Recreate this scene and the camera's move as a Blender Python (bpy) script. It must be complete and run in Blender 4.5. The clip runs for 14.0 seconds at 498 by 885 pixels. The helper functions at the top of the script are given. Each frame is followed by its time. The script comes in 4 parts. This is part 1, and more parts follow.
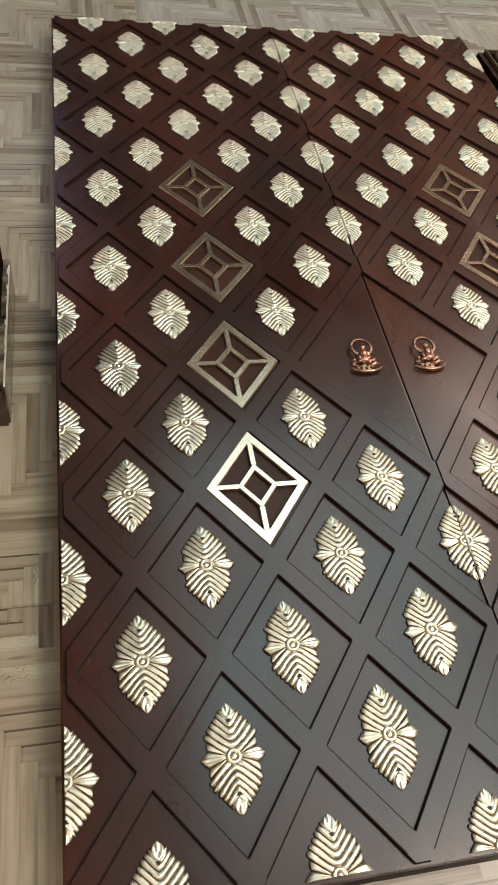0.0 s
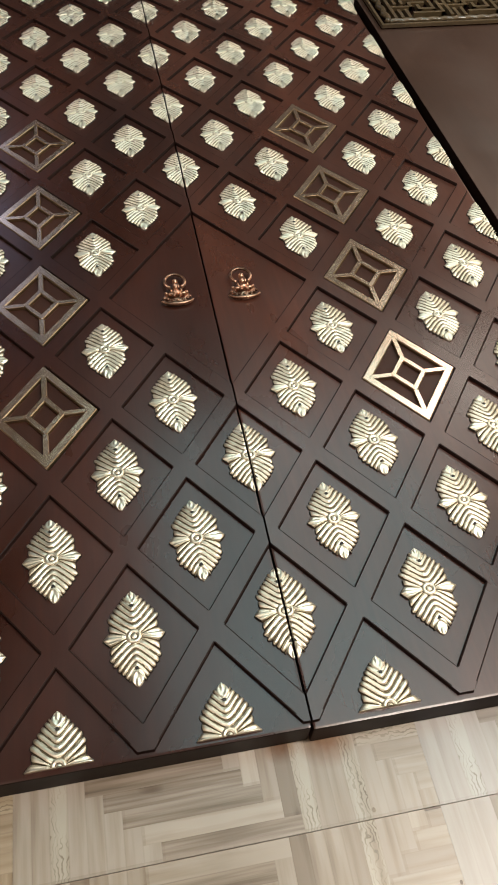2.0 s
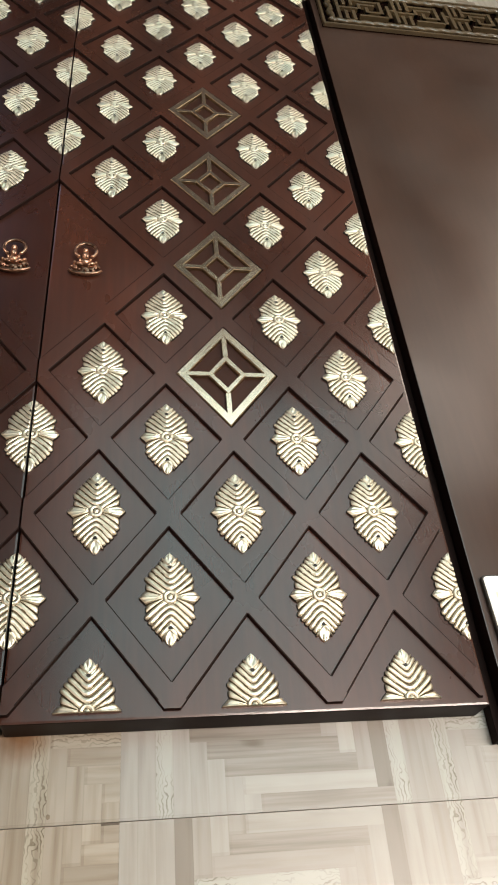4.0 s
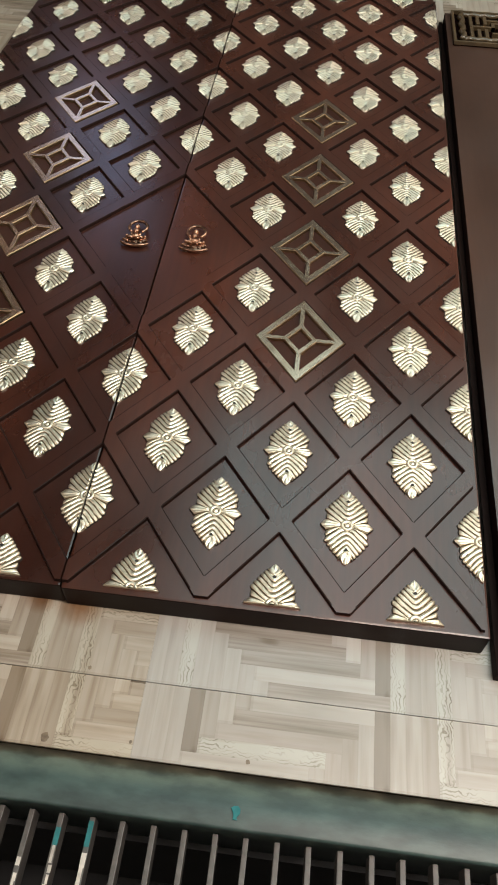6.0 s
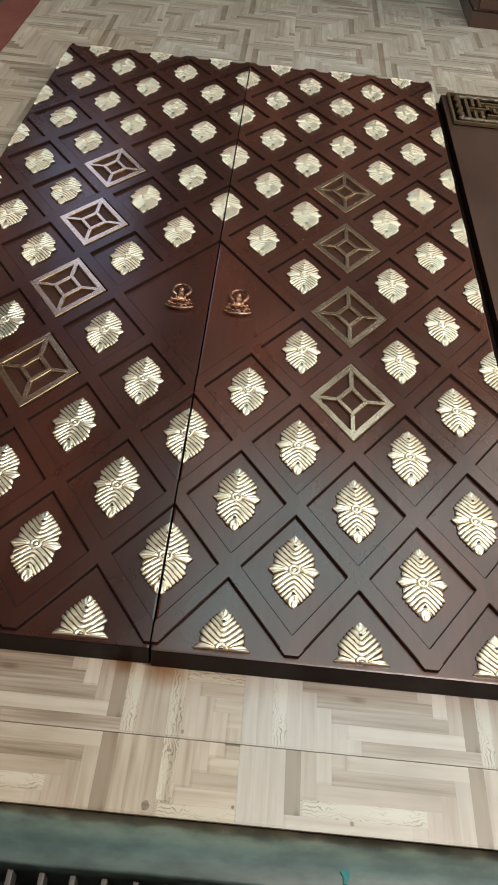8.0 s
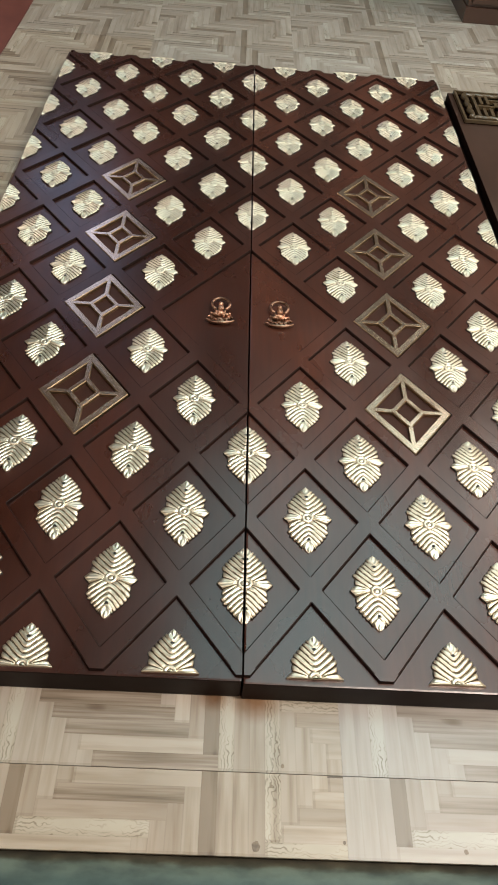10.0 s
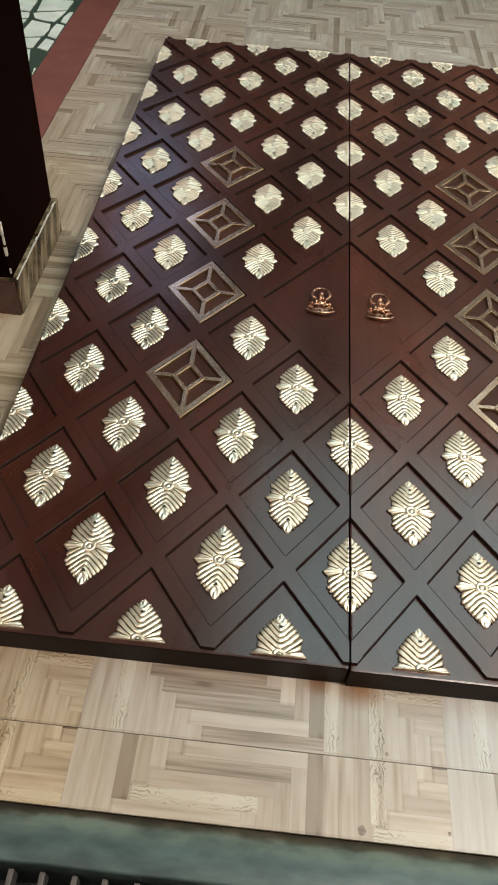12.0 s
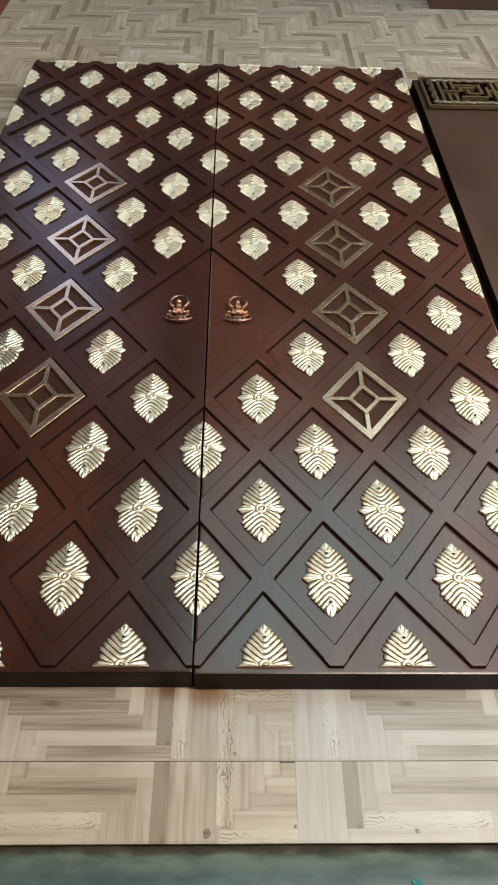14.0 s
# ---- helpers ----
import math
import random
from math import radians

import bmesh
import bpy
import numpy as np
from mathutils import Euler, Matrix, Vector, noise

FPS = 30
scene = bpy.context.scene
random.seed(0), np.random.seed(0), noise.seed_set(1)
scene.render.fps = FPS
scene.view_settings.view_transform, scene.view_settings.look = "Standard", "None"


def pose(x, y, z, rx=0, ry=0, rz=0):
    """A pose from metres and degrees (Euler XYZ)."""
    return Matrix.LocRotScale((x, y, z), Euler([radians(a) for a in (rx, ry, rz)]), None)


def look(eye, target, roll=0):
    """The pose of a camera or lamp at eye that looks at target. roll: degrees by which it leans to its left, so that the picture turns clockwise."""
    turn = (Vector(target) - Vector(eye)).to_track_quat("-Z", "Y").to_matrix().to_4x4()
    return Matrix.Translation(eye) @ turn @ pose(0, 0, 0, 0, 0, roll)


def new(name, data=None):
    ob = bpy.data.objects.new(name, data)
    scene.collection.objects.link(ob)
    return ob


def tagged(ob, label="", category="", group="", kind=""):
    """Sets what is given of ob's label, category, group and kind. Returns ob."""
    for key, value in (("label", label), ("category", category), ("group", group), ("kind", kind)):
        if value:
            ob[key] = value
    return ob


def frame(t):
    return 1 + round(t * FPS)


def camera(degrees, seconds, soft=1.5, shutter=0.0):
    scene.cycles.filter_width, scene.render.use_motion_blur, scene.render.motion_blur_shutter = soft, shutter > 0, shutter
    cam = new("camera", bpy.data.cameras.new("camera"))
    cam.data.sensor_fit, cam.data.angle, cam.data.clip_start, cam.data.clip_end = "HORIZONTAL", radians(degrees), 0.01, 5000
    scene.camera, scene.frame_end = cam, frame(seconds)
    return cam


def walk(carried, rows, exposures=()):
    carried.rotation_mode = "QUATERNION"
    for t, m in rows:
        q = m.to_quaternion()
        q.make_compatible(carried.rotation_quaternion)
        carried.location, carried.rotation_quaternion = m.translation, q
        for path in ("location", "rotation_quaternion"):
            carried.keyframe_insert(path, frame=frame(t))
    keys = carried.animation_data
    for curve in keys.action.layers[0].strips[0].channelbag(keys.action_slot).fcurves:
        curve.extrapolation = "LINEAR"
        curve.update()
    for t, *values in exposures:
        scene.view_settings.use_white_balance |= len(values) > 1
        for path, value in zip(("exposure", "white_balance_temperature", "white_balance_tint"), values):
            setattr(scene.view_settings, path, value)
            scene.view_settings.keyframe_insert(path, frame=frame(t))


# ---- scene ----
cam = camera(37.0, 14.0, soft=1.75)
PATH = [
    (0, (-0.548, -0.103, 1.019), (-0.159, 1.076, -0.548), 11.2),
    (0.5, (-0.534, -0.11, 1.016), (-0.146, 1.056, -0.562), 11.1),
    (1, (-0.465, -0.145, 1.016), (-0.057, 0.999, -0.572), 8.6),
    (1.5, (-0.306, -0.234, 1.012), (-0.021, 1.006, -0.531), 4.3),
    (2, (-0.167, -0.275, 0.991), (0.124, 0.916, -0.589), 3.7),
    (2.5, (-0.066, -0.217, 0.975), (0.334, 0.878, -0.65), 10.8),
    (2.7, (-0.039, -0.185, 0.972), (0.423, 0.898, -0.644), 14.0),
    (4.8, (0.235, -0.414, 1.016), (0.223, 0.816, -0.561), 2.1),
    (5, (0.25, -0.445, 1.028), (0.149, 0.792, -0.54), -1.2),
    (5.5, (0.312, -0.477, 1.04), (0.235, 0.794, -0.502), 3.1),
    (6, (0.309, -0.487, 1.034), (0.198, 0.744, -0.538), 2.1),
    (6.5, (0.209, -0.505, 1.048), (0.169, 0.78, -0.484), 3.2),
    (7, (0.118, -0.52, 1.055), (0.148, 0.808, -0.441), 6.6),
    (7.2, (0.103, -0.523, 1.06), (0.13, 0.811, -0.43), 6.9),
    (9.3, (0.101, -0.481, 1.039), (0.118, 0.881, -0.425), 5.0),
    (9.5, (0.049, -0.476, 1.045), (0.111, 0.863, -0.439), 5.0),
    (10, (-0.059, -0.471, 1.048), (0.033, 0.875, -0.429), 6.3),
    (10.5, (-0.104, -0.466, 1.053), (-0.005, 0.884, -0.42), 8.4),
    (11, (-0.158, -0.473, 1.056), (-0.159, 0.875, -0.422), 7.5),
    (11.5, (-0.185, -0.483, 1.053), (-0.242, 0.839, -0.447), 6.5),
    (12, (-0.159, -0.486, 1.053), (-0.191, 0.83, -0.452), 4.9),
    (12.5, (-0.122, -0.489, 1.047), (-0.051, 0.814, -0.468), 5.2),
    (13, (-0.08, -0.484, 1.047), (0.091, 0.825, -0.455), 6.5),
    (13.5, (-0.016, -0.481, 1.057), (0.069, 0.86, -0.424), 2.6),
    (14, (0.05, -0.487, 1.052), (0.1, 0.859, -0.426), 2.1),
]
EXPOSURES = [(0, -0.15), (2.5, -0.18), (5, -0.2), (6, -0.2), (7, -0.14), (9.5, -0.02), (10.5, -0.05), (12, 0.03), (13, -0.04), (14, -0.06)]
walk(cam, [(t, look(eye, target, roll)) for t, eye, target, roll in PATH], EXPOSURES)

# ---------------------------------------------------------------- light
world = bpy.data.worlds.new("sky")
scene.world = world
world.use_nodes = True
wn = world.node_tree.nodes
sky = wn.new("ShaderNodeTexSky")
sky.sky_type, sky.sun_disc = "NISHITA", False
sky.sun_elevation, sky.sun_rotation = radians(50), radians(160)
world.node_tree.links.new(sky.outputs[0], wn["Background"].inputs[0])
wn["Background"].inputs[1].default_value = 0.07


def area_lamp(name, at, size_x, size_y, watts, colour):
    lamp = bpy.data.lights.new(name, "AREA")
    lamp.shape, lamp.size, lamp.size_y, lamp.energy, lamp.color = "RECTANGLE", size_x, size_y, watts, colour
    ob = new(name, lamp)
    ob.matrix_basis = at
    return ob


CEIL = 2.75
SKYLIGHT = (-0.20, 1.72, 0.34, 2.78)         # x0, x1, y0, y1 of the opening in the ceiling
WINDOW = (-1.32, -0.70, 1.10, 2.40)            # x0, x1, z0, z1 of the opening in the far wall
FAR = 3.6
area_lamp("skylight_daylight", pose(0.76, 1.56, CEIL + 0.08), 1.88, 2.40, 44, (0.66, 0.97, 0.955))
area_lamp("window_daylight", look((-1.01, FAR + 0.1, 1.75), (-1.01, 0, 1.75)), 0.6, 1.28, 3.5, (0.56, 0.68, 1.0))
EAST_FILL = (2.15, 3.45, 0.95, 2.15)          # y0, y1, z0, z1 of an opening added in the wall beyond the plain door
# unseen warm fill light, added to brighten the far floor
area_lamp("east_fill_light", look((2.7, 2.8, 1.55), (0, 2.8, 1.55)), 1.26, 1.16, 40, (1.0, 0.87, 0.72))
FILL_PANELS = ((1.55, -0.17, 0.95, 0.22, 117), (2.08, 2.62, 0.44, 0.55, 12), (-1.7, -1.2, 0.45, 0.30, 36), (-2.25, 2.3, 0.22, 0.45, 35))   # added warm fill lights, unseen at the ceiling: x, y, half width, half depth, watts
for px, py, pw, pd, watts in FILL_PANELS:
    area_lamp("fill_panel_glow", pose(px, py, CEIL - 0.045), 2 * pw - 0.06, 2 * pd - 0.06, watts, (1.0, 0.885, 0.785))


# ---------------------------------------------------------------- materials
def material(name, rough=0.5, metal=0.0):
    m = bpy.data.materials.new(name)
    m.use_nodes = True
    n = m.node_tree.nodes["Principled BSDF"]
    n.inputs["Roughness"].default_value, n.inputs["Metallic"].default_value = rough, metal
    return m, m.node_tree.nodes, m.node_tree.links, n


def ramp_node(nodes, stops):
    r = nodes.new("ShaderNodeValToRGB")
    r.color_ramp.elements[0].position, r.color_ramp.elements[-1].position = stops[0][0], stops[-1][0]
    r.color_ramp.elements[0].color, r.color_ramp.elements[-1].color = (*stops[0][1], 1), (*stops[-1][1], 1)
    for p, c in stops[1:-1]:
        r.color_ramp.elements.new(p).color = (*c, 1)
    return r


def noise_node(nodes, links, vector, scale, detail=4.0, stretch=(1, 1, 1)):
    mp = nodes.new("ShaderNodeMapping")
    mp.inputs["Scale"].default_value = stretch
    links.new(vector, mp.inputs["Vector"])
    t = nodes.new("ShaderNodeTexNoise")
    t.inputs["Scale"].default_value, t.inputs["Detail"].default_value = scale, detail
    links.new(mp.outputs[0], t.inputs["Vector"])
    return t.outputs["Fac"]


def math_node(nodes, links, op, a, b):
    k = nodes.new("ShaderNodeMath")
    k.operation = op
    for i, v in ((0, a), (1, b)):
        if isinstance(v, (int, float)):
            k.inputs[i].default_value = v
        else:
            links.new(v, k.inputs[i])
    return k.outputs[0]


def bump_node(nodes, links, height, strength, distance, bsdf):
    b = nodes.new("ShaderNodeBump")
    b.inputs["Strength"].default_value, b.inputs["Distance"].default_value = strength, distance
    links.new(height, b.inputs["Height"])
    links.new(b.outputs[0], bsdf.inputs["Normal"])


def varnished_wood(name, dark, mid, light, rough=0.3, stretch=(14, 1, 14), coat=0.35):
    m, n, l, p = material(name, rough)
    co = n.new("ShaderNodeTexCoord").outputs["Object"]
    grain = noise_node(n, l, co, 9, 6, stretch)
    broad = noise_node(n, l, co, 2.3, 3, (1.6, 0.7, 1))
    mix = math_node(n, l, "ADD", math_node(n, l, "MULTIPLY", grain, 0.22), math_node(n, l, "MULTIPLY", broad, 0.86))
    r = ramp_node(n, [(0.35, dark), (0.55, mid), (0.75, light)])
    l.new(mix, r.inputs[0])
    l.new(r.outputs[0], p.inputs["Base Color"])
    smudge = noise_node(n, l, co, 5.5, 5, (1.2, 0.8, 1))
    rr = math_node(n, l, "ADD", math_node(n, l, "MULTIPLY", smudge, 0.40), rough - 0.20)
    l.new(rr, p.inputs["Roughness"])
    p.inputs["Coat Weight"].default_value = coat
    l.new(math_node(n, l, "ADD", math_node(n, l, "MULTIPLY", smudge, 0.30), 0.03), p.inputs["Coat Roughness"])
    bump_node(n, l, mix, 0.06, 0.001, p)
    return m


def cast_metal(name, base, deep, rough, scale=220, relief=0.15):
    m, n, l, p = material(name, rough, 1.0)
    co = n.new("ShaderNodeTexCoord").outputs["Object"]
    fine = noise_node(n, l, co, scale, 4)
    broad = noise_node(n, l, co, 30, 3)
    r = ramp_node(n, [(0.3, deep), (0.6, base)])
    l.new(broad, r.inputs[0])
    l.new(r.outputs[0], p.inputs["Base Color"])
    l.new(math_node(n, l, "ADD", math_node(n, l, "MULTIPLY", fine, 0.2), rough - 0.1), p.inputs["Roughness"])
    bump_node(n, l, fine, relief, 0.0004, p)
    return m


def plain_noise(name, c0, c1, rough, scale, bump=0.2, distance=0.002):
    m, n, l, p = material(name, rough)
    co = n.new("ShaderNodeTexCoord").outputs["Object"]
    f = noise_node(n, l, co, scale, 6)
    g = noise_node(n, l, co, scale * 0.15, 4)
    mix = math_node(n, l, "ADD", math_node(n, l, "MULTIPLY", f, 0.5), math_node(n, l, "MULTIPLY", g, 0.5))
    r = ramp_node(n, [(0.36, c0), (0.64, c1)])
    l.new(mix, r.inputs[0])
    l.new(r.outputs[0], p.inputs["Base Color"])
    bump_node(n, l, f, bump, distance, p)
    return m


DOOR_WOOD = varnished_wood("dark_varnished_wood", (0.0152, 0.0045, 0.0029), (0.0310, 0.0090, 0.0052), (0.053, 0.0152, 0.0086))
# lighter, redder copy of the wood that paints in the right leaf's brighter reflection
LIT_WOOD = varnished_wood("lit_varnished_wood", (0.023, 0.0074, 0.0047), (0.047, 0.0146, 0.0083), (0.080, 0.0240, 0.0132))
PANEL_WOOD = varnished_wood("plain_panel_wood", (0.031, 0.0148, 0.0098), (0.045, 0.0215, 0.0140), (0.058, 0.0275, 0.0180), 0.38)
CARVED_WOOD = varnished_wood("carved_wood", (0.045, 0.030, 0.015), (0.085, 0.058, 0.030), (0.14, 0.10, 0.052), 0.35)
PLATE_LACQUER = varnished_wood("olive_brown_lacquer", (0.022, 0.0075, 0.0045), (0.034, 0.0115, 0.0065), (0.048, 0.016, 0.009), 0.55, (14, 1, 14), 0.1)
# red stone, darkened to hold the shade of the plinth's front
SHADED_GRANITE = varnished_wood("shaded_red_polished_stone", (0.030, 0.009, 0.006), (0.062, 0.017, 0.011), (0.10, 0.03, 0.02), 0.22, (3, 3, 3))
PILLAR_WOOD = varnished_wood("black_brown_laminate", (0.0036, 0.0016, 0.0013), (0.0052, 0.0022, 0.0018), (0.0075, 0.0031, 0.0025), 0.45, (14, 14, 1), 0.0)
# darkened wood that carries the shade of upright board edges
EDGE_SHADE = varnished_wood("black_edge_shade", (0.006, 0.0028, 0.0022), (0.011, 0.005, 0.004), (0.017, 0.008, 0.006), 0.6, (14, 1, 14), 0.0)
PLATE_LACQUER.node_tree.nodes["Principled BSDF"].inputs["Specular IOR Level"].default_value = 0.2
PILLAR_WOOD.node_tree.nodes["Principled BSDF"].inputs["IOR"].default_value = 1.03
# slab and lattice sides: their shade is put into the wood colour
SIDE_SHADE = varnished_wood("dark_side_shade", (0.0065, 0.0026, 0.0021), (0.010, 0.0040, 0.0032), (0.016, 0.0065, 0.0052), 0.5, (1, 14, 14), 0.0)
LATTICE_SHADE = varnished_wood("lattice_side_shade", (0.0085, 0.0034, 0.0026), (0.014, 0.0055, 0.0042), (0.021, 0.0085, 0.0062), 0.6, (14, 1, 14), 0.0)
LATTICE_SHADE.node_tree.nodes["Principled BSDF"].inputs["Specular IOR Level"].default_value = 0.15
SIDE_SHADE.node_tree.nodes["Principled BSDF"].inputs["Specular IOR Level"].default_value = 0.12
DOOR_WOOD.node_tree.nodes["Principled BSDF"].inputs["Specular IOR Level"].default_value = 0.42
for m in (PILLAR_WOOD, EDGE_SHADE):
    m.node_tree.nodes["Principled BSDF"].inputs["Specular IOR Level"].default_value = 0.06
PALE_BRASS = cast_metal("pale_cast_brass", (0.775, 0.72, 0.595), (0.69, 0.62, 0.485), 0.45, 260, 0.45)
# darker brass for the low faces between ribs and round the boss
GROOVE_DARK = cast_metal("dark_brass_groove", (0.18, 0.14, 0.09), (0.09, 0.07, 0.044), 0.6)
FLAT_BRASS = cast_metal("flat_brushed_brass", (0.92, 0.69, 0.53), (0.85, 0.61, 0.45), 0.25, 12, 0.0)
ANTIQUE = cast_metal("antique_copper_brass", (0.54, 0.31, 0.21), (0.020, 0.009, 0.006), 0.30, 120)
# darker brass that paints the shade of the frames' side faces
SHADED_BRASS = cast_metal("shaded_brass_side", (0.36, 0.26, 0.16), (0.24, 0.17, 0.10), 0.5)
NAIL_AND_SHADE = plain_noise("dark_nail_hole_and_shade", (0.01, 0.008, 0.006), (0.02, 0.016, 0.012), 0.6, 200)
WALL_PAINT = plain_noise("cream_wall_paint", (0.34, 0.27, 0.20), (0.42, 0.34, 0.26), 0.7, 12, 0.1)
# dark surface for the unseen far wall, so that wood and brass reflect darkness
NORTH_DARK = varnished_wood("dark_far_wall", (0.020, 0.011, 0.008), (0.034, 0.019, 0.013), (0.052, 0.030, 0.021), 0.5, (14, 14, 1), 0.0)
CEILING_PAINT = plain_noise("ceiling_paint", (0.22, 0.18, 0.14), (0.28, 0.23, 0.18), 0.8, 10, 0.1)


def sill_paint():
    """Blue-green paint, scuffed, with brown dirt, the tiles' painted-in shadow and pale dust along their foot."""
    m, n, l, p = material("worn_green_paint", 0.45)
    co = n.new("ShaderNodeTexCoord").outputs["Object"]
    f = noise_node(n, l, co, 34, 7, (0.6, 1.4, 1))
    g = noise_node(n, l, co, 7, 3)
    mix = math_node(n, l, "ADD", math_node(n, l, "MULTIPLY", f, 0.55), math_node(n, l, "MULTIPLY", g, 0.45))
    sep = n.new("ShaderNodeSeparateXYZ")
    l.new(co, sep.inputs[0])
    out = math_node(n, l, "ADD", math_node(n, l, "MULTIPLY", sep.outputs[1], -14.9), -3.36)
    # the dark first stops hold both dirt and the shadow under the tile edge
    band = ramp_node(n, [(0.0, (0.075, 0.062, 0.045)), (0.09, (0.10, 0.088, 0.063)), (0.17, (0.15, 0.175, 0.148)), (0.32, (0.115, 0.15, 0.13)), (0.5, (0.058, 0.092, 0.086)), (1.0, (0.05, 0.082, 0.08))])
    l.new(math_node(n, l, "ADD", out, math_node(n, l, "MULTIPLY", math_node(n, l, "SUBTRACT", mix, 0.5), 0.5)), band.inputs[0])
    r = ramp_node(n, [(0.36, (0.34, 0.39, 0.40)), (0.50, (0.54, 0.59, 0.58)), (0.64, (0.78, 0.81, 0.78))])
    l.new(f, r.inputs[0])
    mx = n.new("ShaderNodeMixRGB")
    mx.blend_type = "MULTIPLY"
    mx.inputs[0].default_value = 1
    l.new(band.outputs[0], mx.inputs[1])
    l.new(r.outputs[0], mx.inputs[2])
    l.new(mx.outputs[0], p.inputs["Base Color"])
    bump_node(n, l, f, 0.5, 0.002, p)
    return m


GREEN_PAINT = sill_paint()


def streaked_stone():
    """Polished brown stone with slanting dark and cream veins."""
    m, n, l, p = material("brown_polished_stone", 0.22)
    co = n.new("ShaderNodeTexCoord").outputs["Object"]
    turned = n.new("ShaderNodeMapping")
    turned.inputs["Rotation"].default_value = (radians(24), 0, 0)
    l.new(co, turned.inputs["Vector"])
    vein = noise_node(n, l, turned.outputs[0], 16, 6, (1, 2.6, 0.5))
    cloud = noise_node(n, l, co, 7, 3)
    mix = math_node(n, l, "ADD", math_node(n, l, "MULTIPLY", vein, 0.75), math_node(n, l, "MULTIPLY", cloud, 0.25))
    r = ramp_node(n, [(0.36, (0.018, 0.012, 0.007)), (0.47, (0.085, 0.060, 0.034)), (0.55, (0.17, 0.128, 0.078)), (0.66, (0.30, 0.25, 0.17))])
    l.new(mix, r.inputs[0])
    l.new(r.outputs[0], p.inputs["Base Color"])
    bump_node(n, l, cloud, 0.05, 0.001, p)
    return m


PLINTH_STONE = streaked_stone()
CYAN_PAINT = plain_noise("cyan_paint", (0.006, 0.085, 0.095), (0.014, 0.15, 0.16), 0.8, 90)
BAR_STEEL = plain_noise("dull_steel", (0.025, 0.023, 0.022), (0.085, 0.078, 0.072), 0.5, 70, 0.3)
# near-black colour stands in for the lack of light below the grate
PIT_BLACK = plain_noise("unlit_pit_concrete", (0.008, 0.008, 0.009), (0.018, 0.018, 0.02), 0.8, 20)
RED_OXIDE = plain_noise("red_oxide_cement", (0.11, 0.034, 0.026), (0.16, 0.052, 0.039), 0.45, 14, 0.1)
GREEN_CEMENT = plain_noise("dark_green_cement", (0.012, 0.03, 0.022), (0.03, 0.055, 0.04), 0.4, 40, 0.2)
CHIP = plain_noise("pale_green_marble", (0.42, 0.50, 0.46), (0.62, 0.68, 0.63), 0.3, 18, 0.1)
WORN_EDGE = plain_noise("chipped_white_edge", (0.30, 0.28, 0.25), (0.70, 0.67, 0.61), 0.6, 60)
KNOT = plain_noise("printed_knot", (0.10, 0.075, 0.05), (0.22, 0.17, 0.12), 0.4, 150)
FLOOR_BED = plain_noise("floor_bed", (0.18, 0.15, 0.12), (0.25, 0.22, 0.18), 0.8, 20)
CARD_WHITE = plain_noise("glossy_white_card", (0.84, 0.84, 0.82), (0.88, 0.88, 0.86), 0.15, 30, 0.02)
CARD_YELLOW = plain_noise("pale_yellow_print", (0.80, 0.78, 0.52), (0.84, 0.82, 0.6), 0.2, 30, 0.02)
SASH_PAINT = plain_noise("white_sash_paint", (0.66, 0.66, 0.63), (0.76, 0.76, 0.73), 0.4, 30)


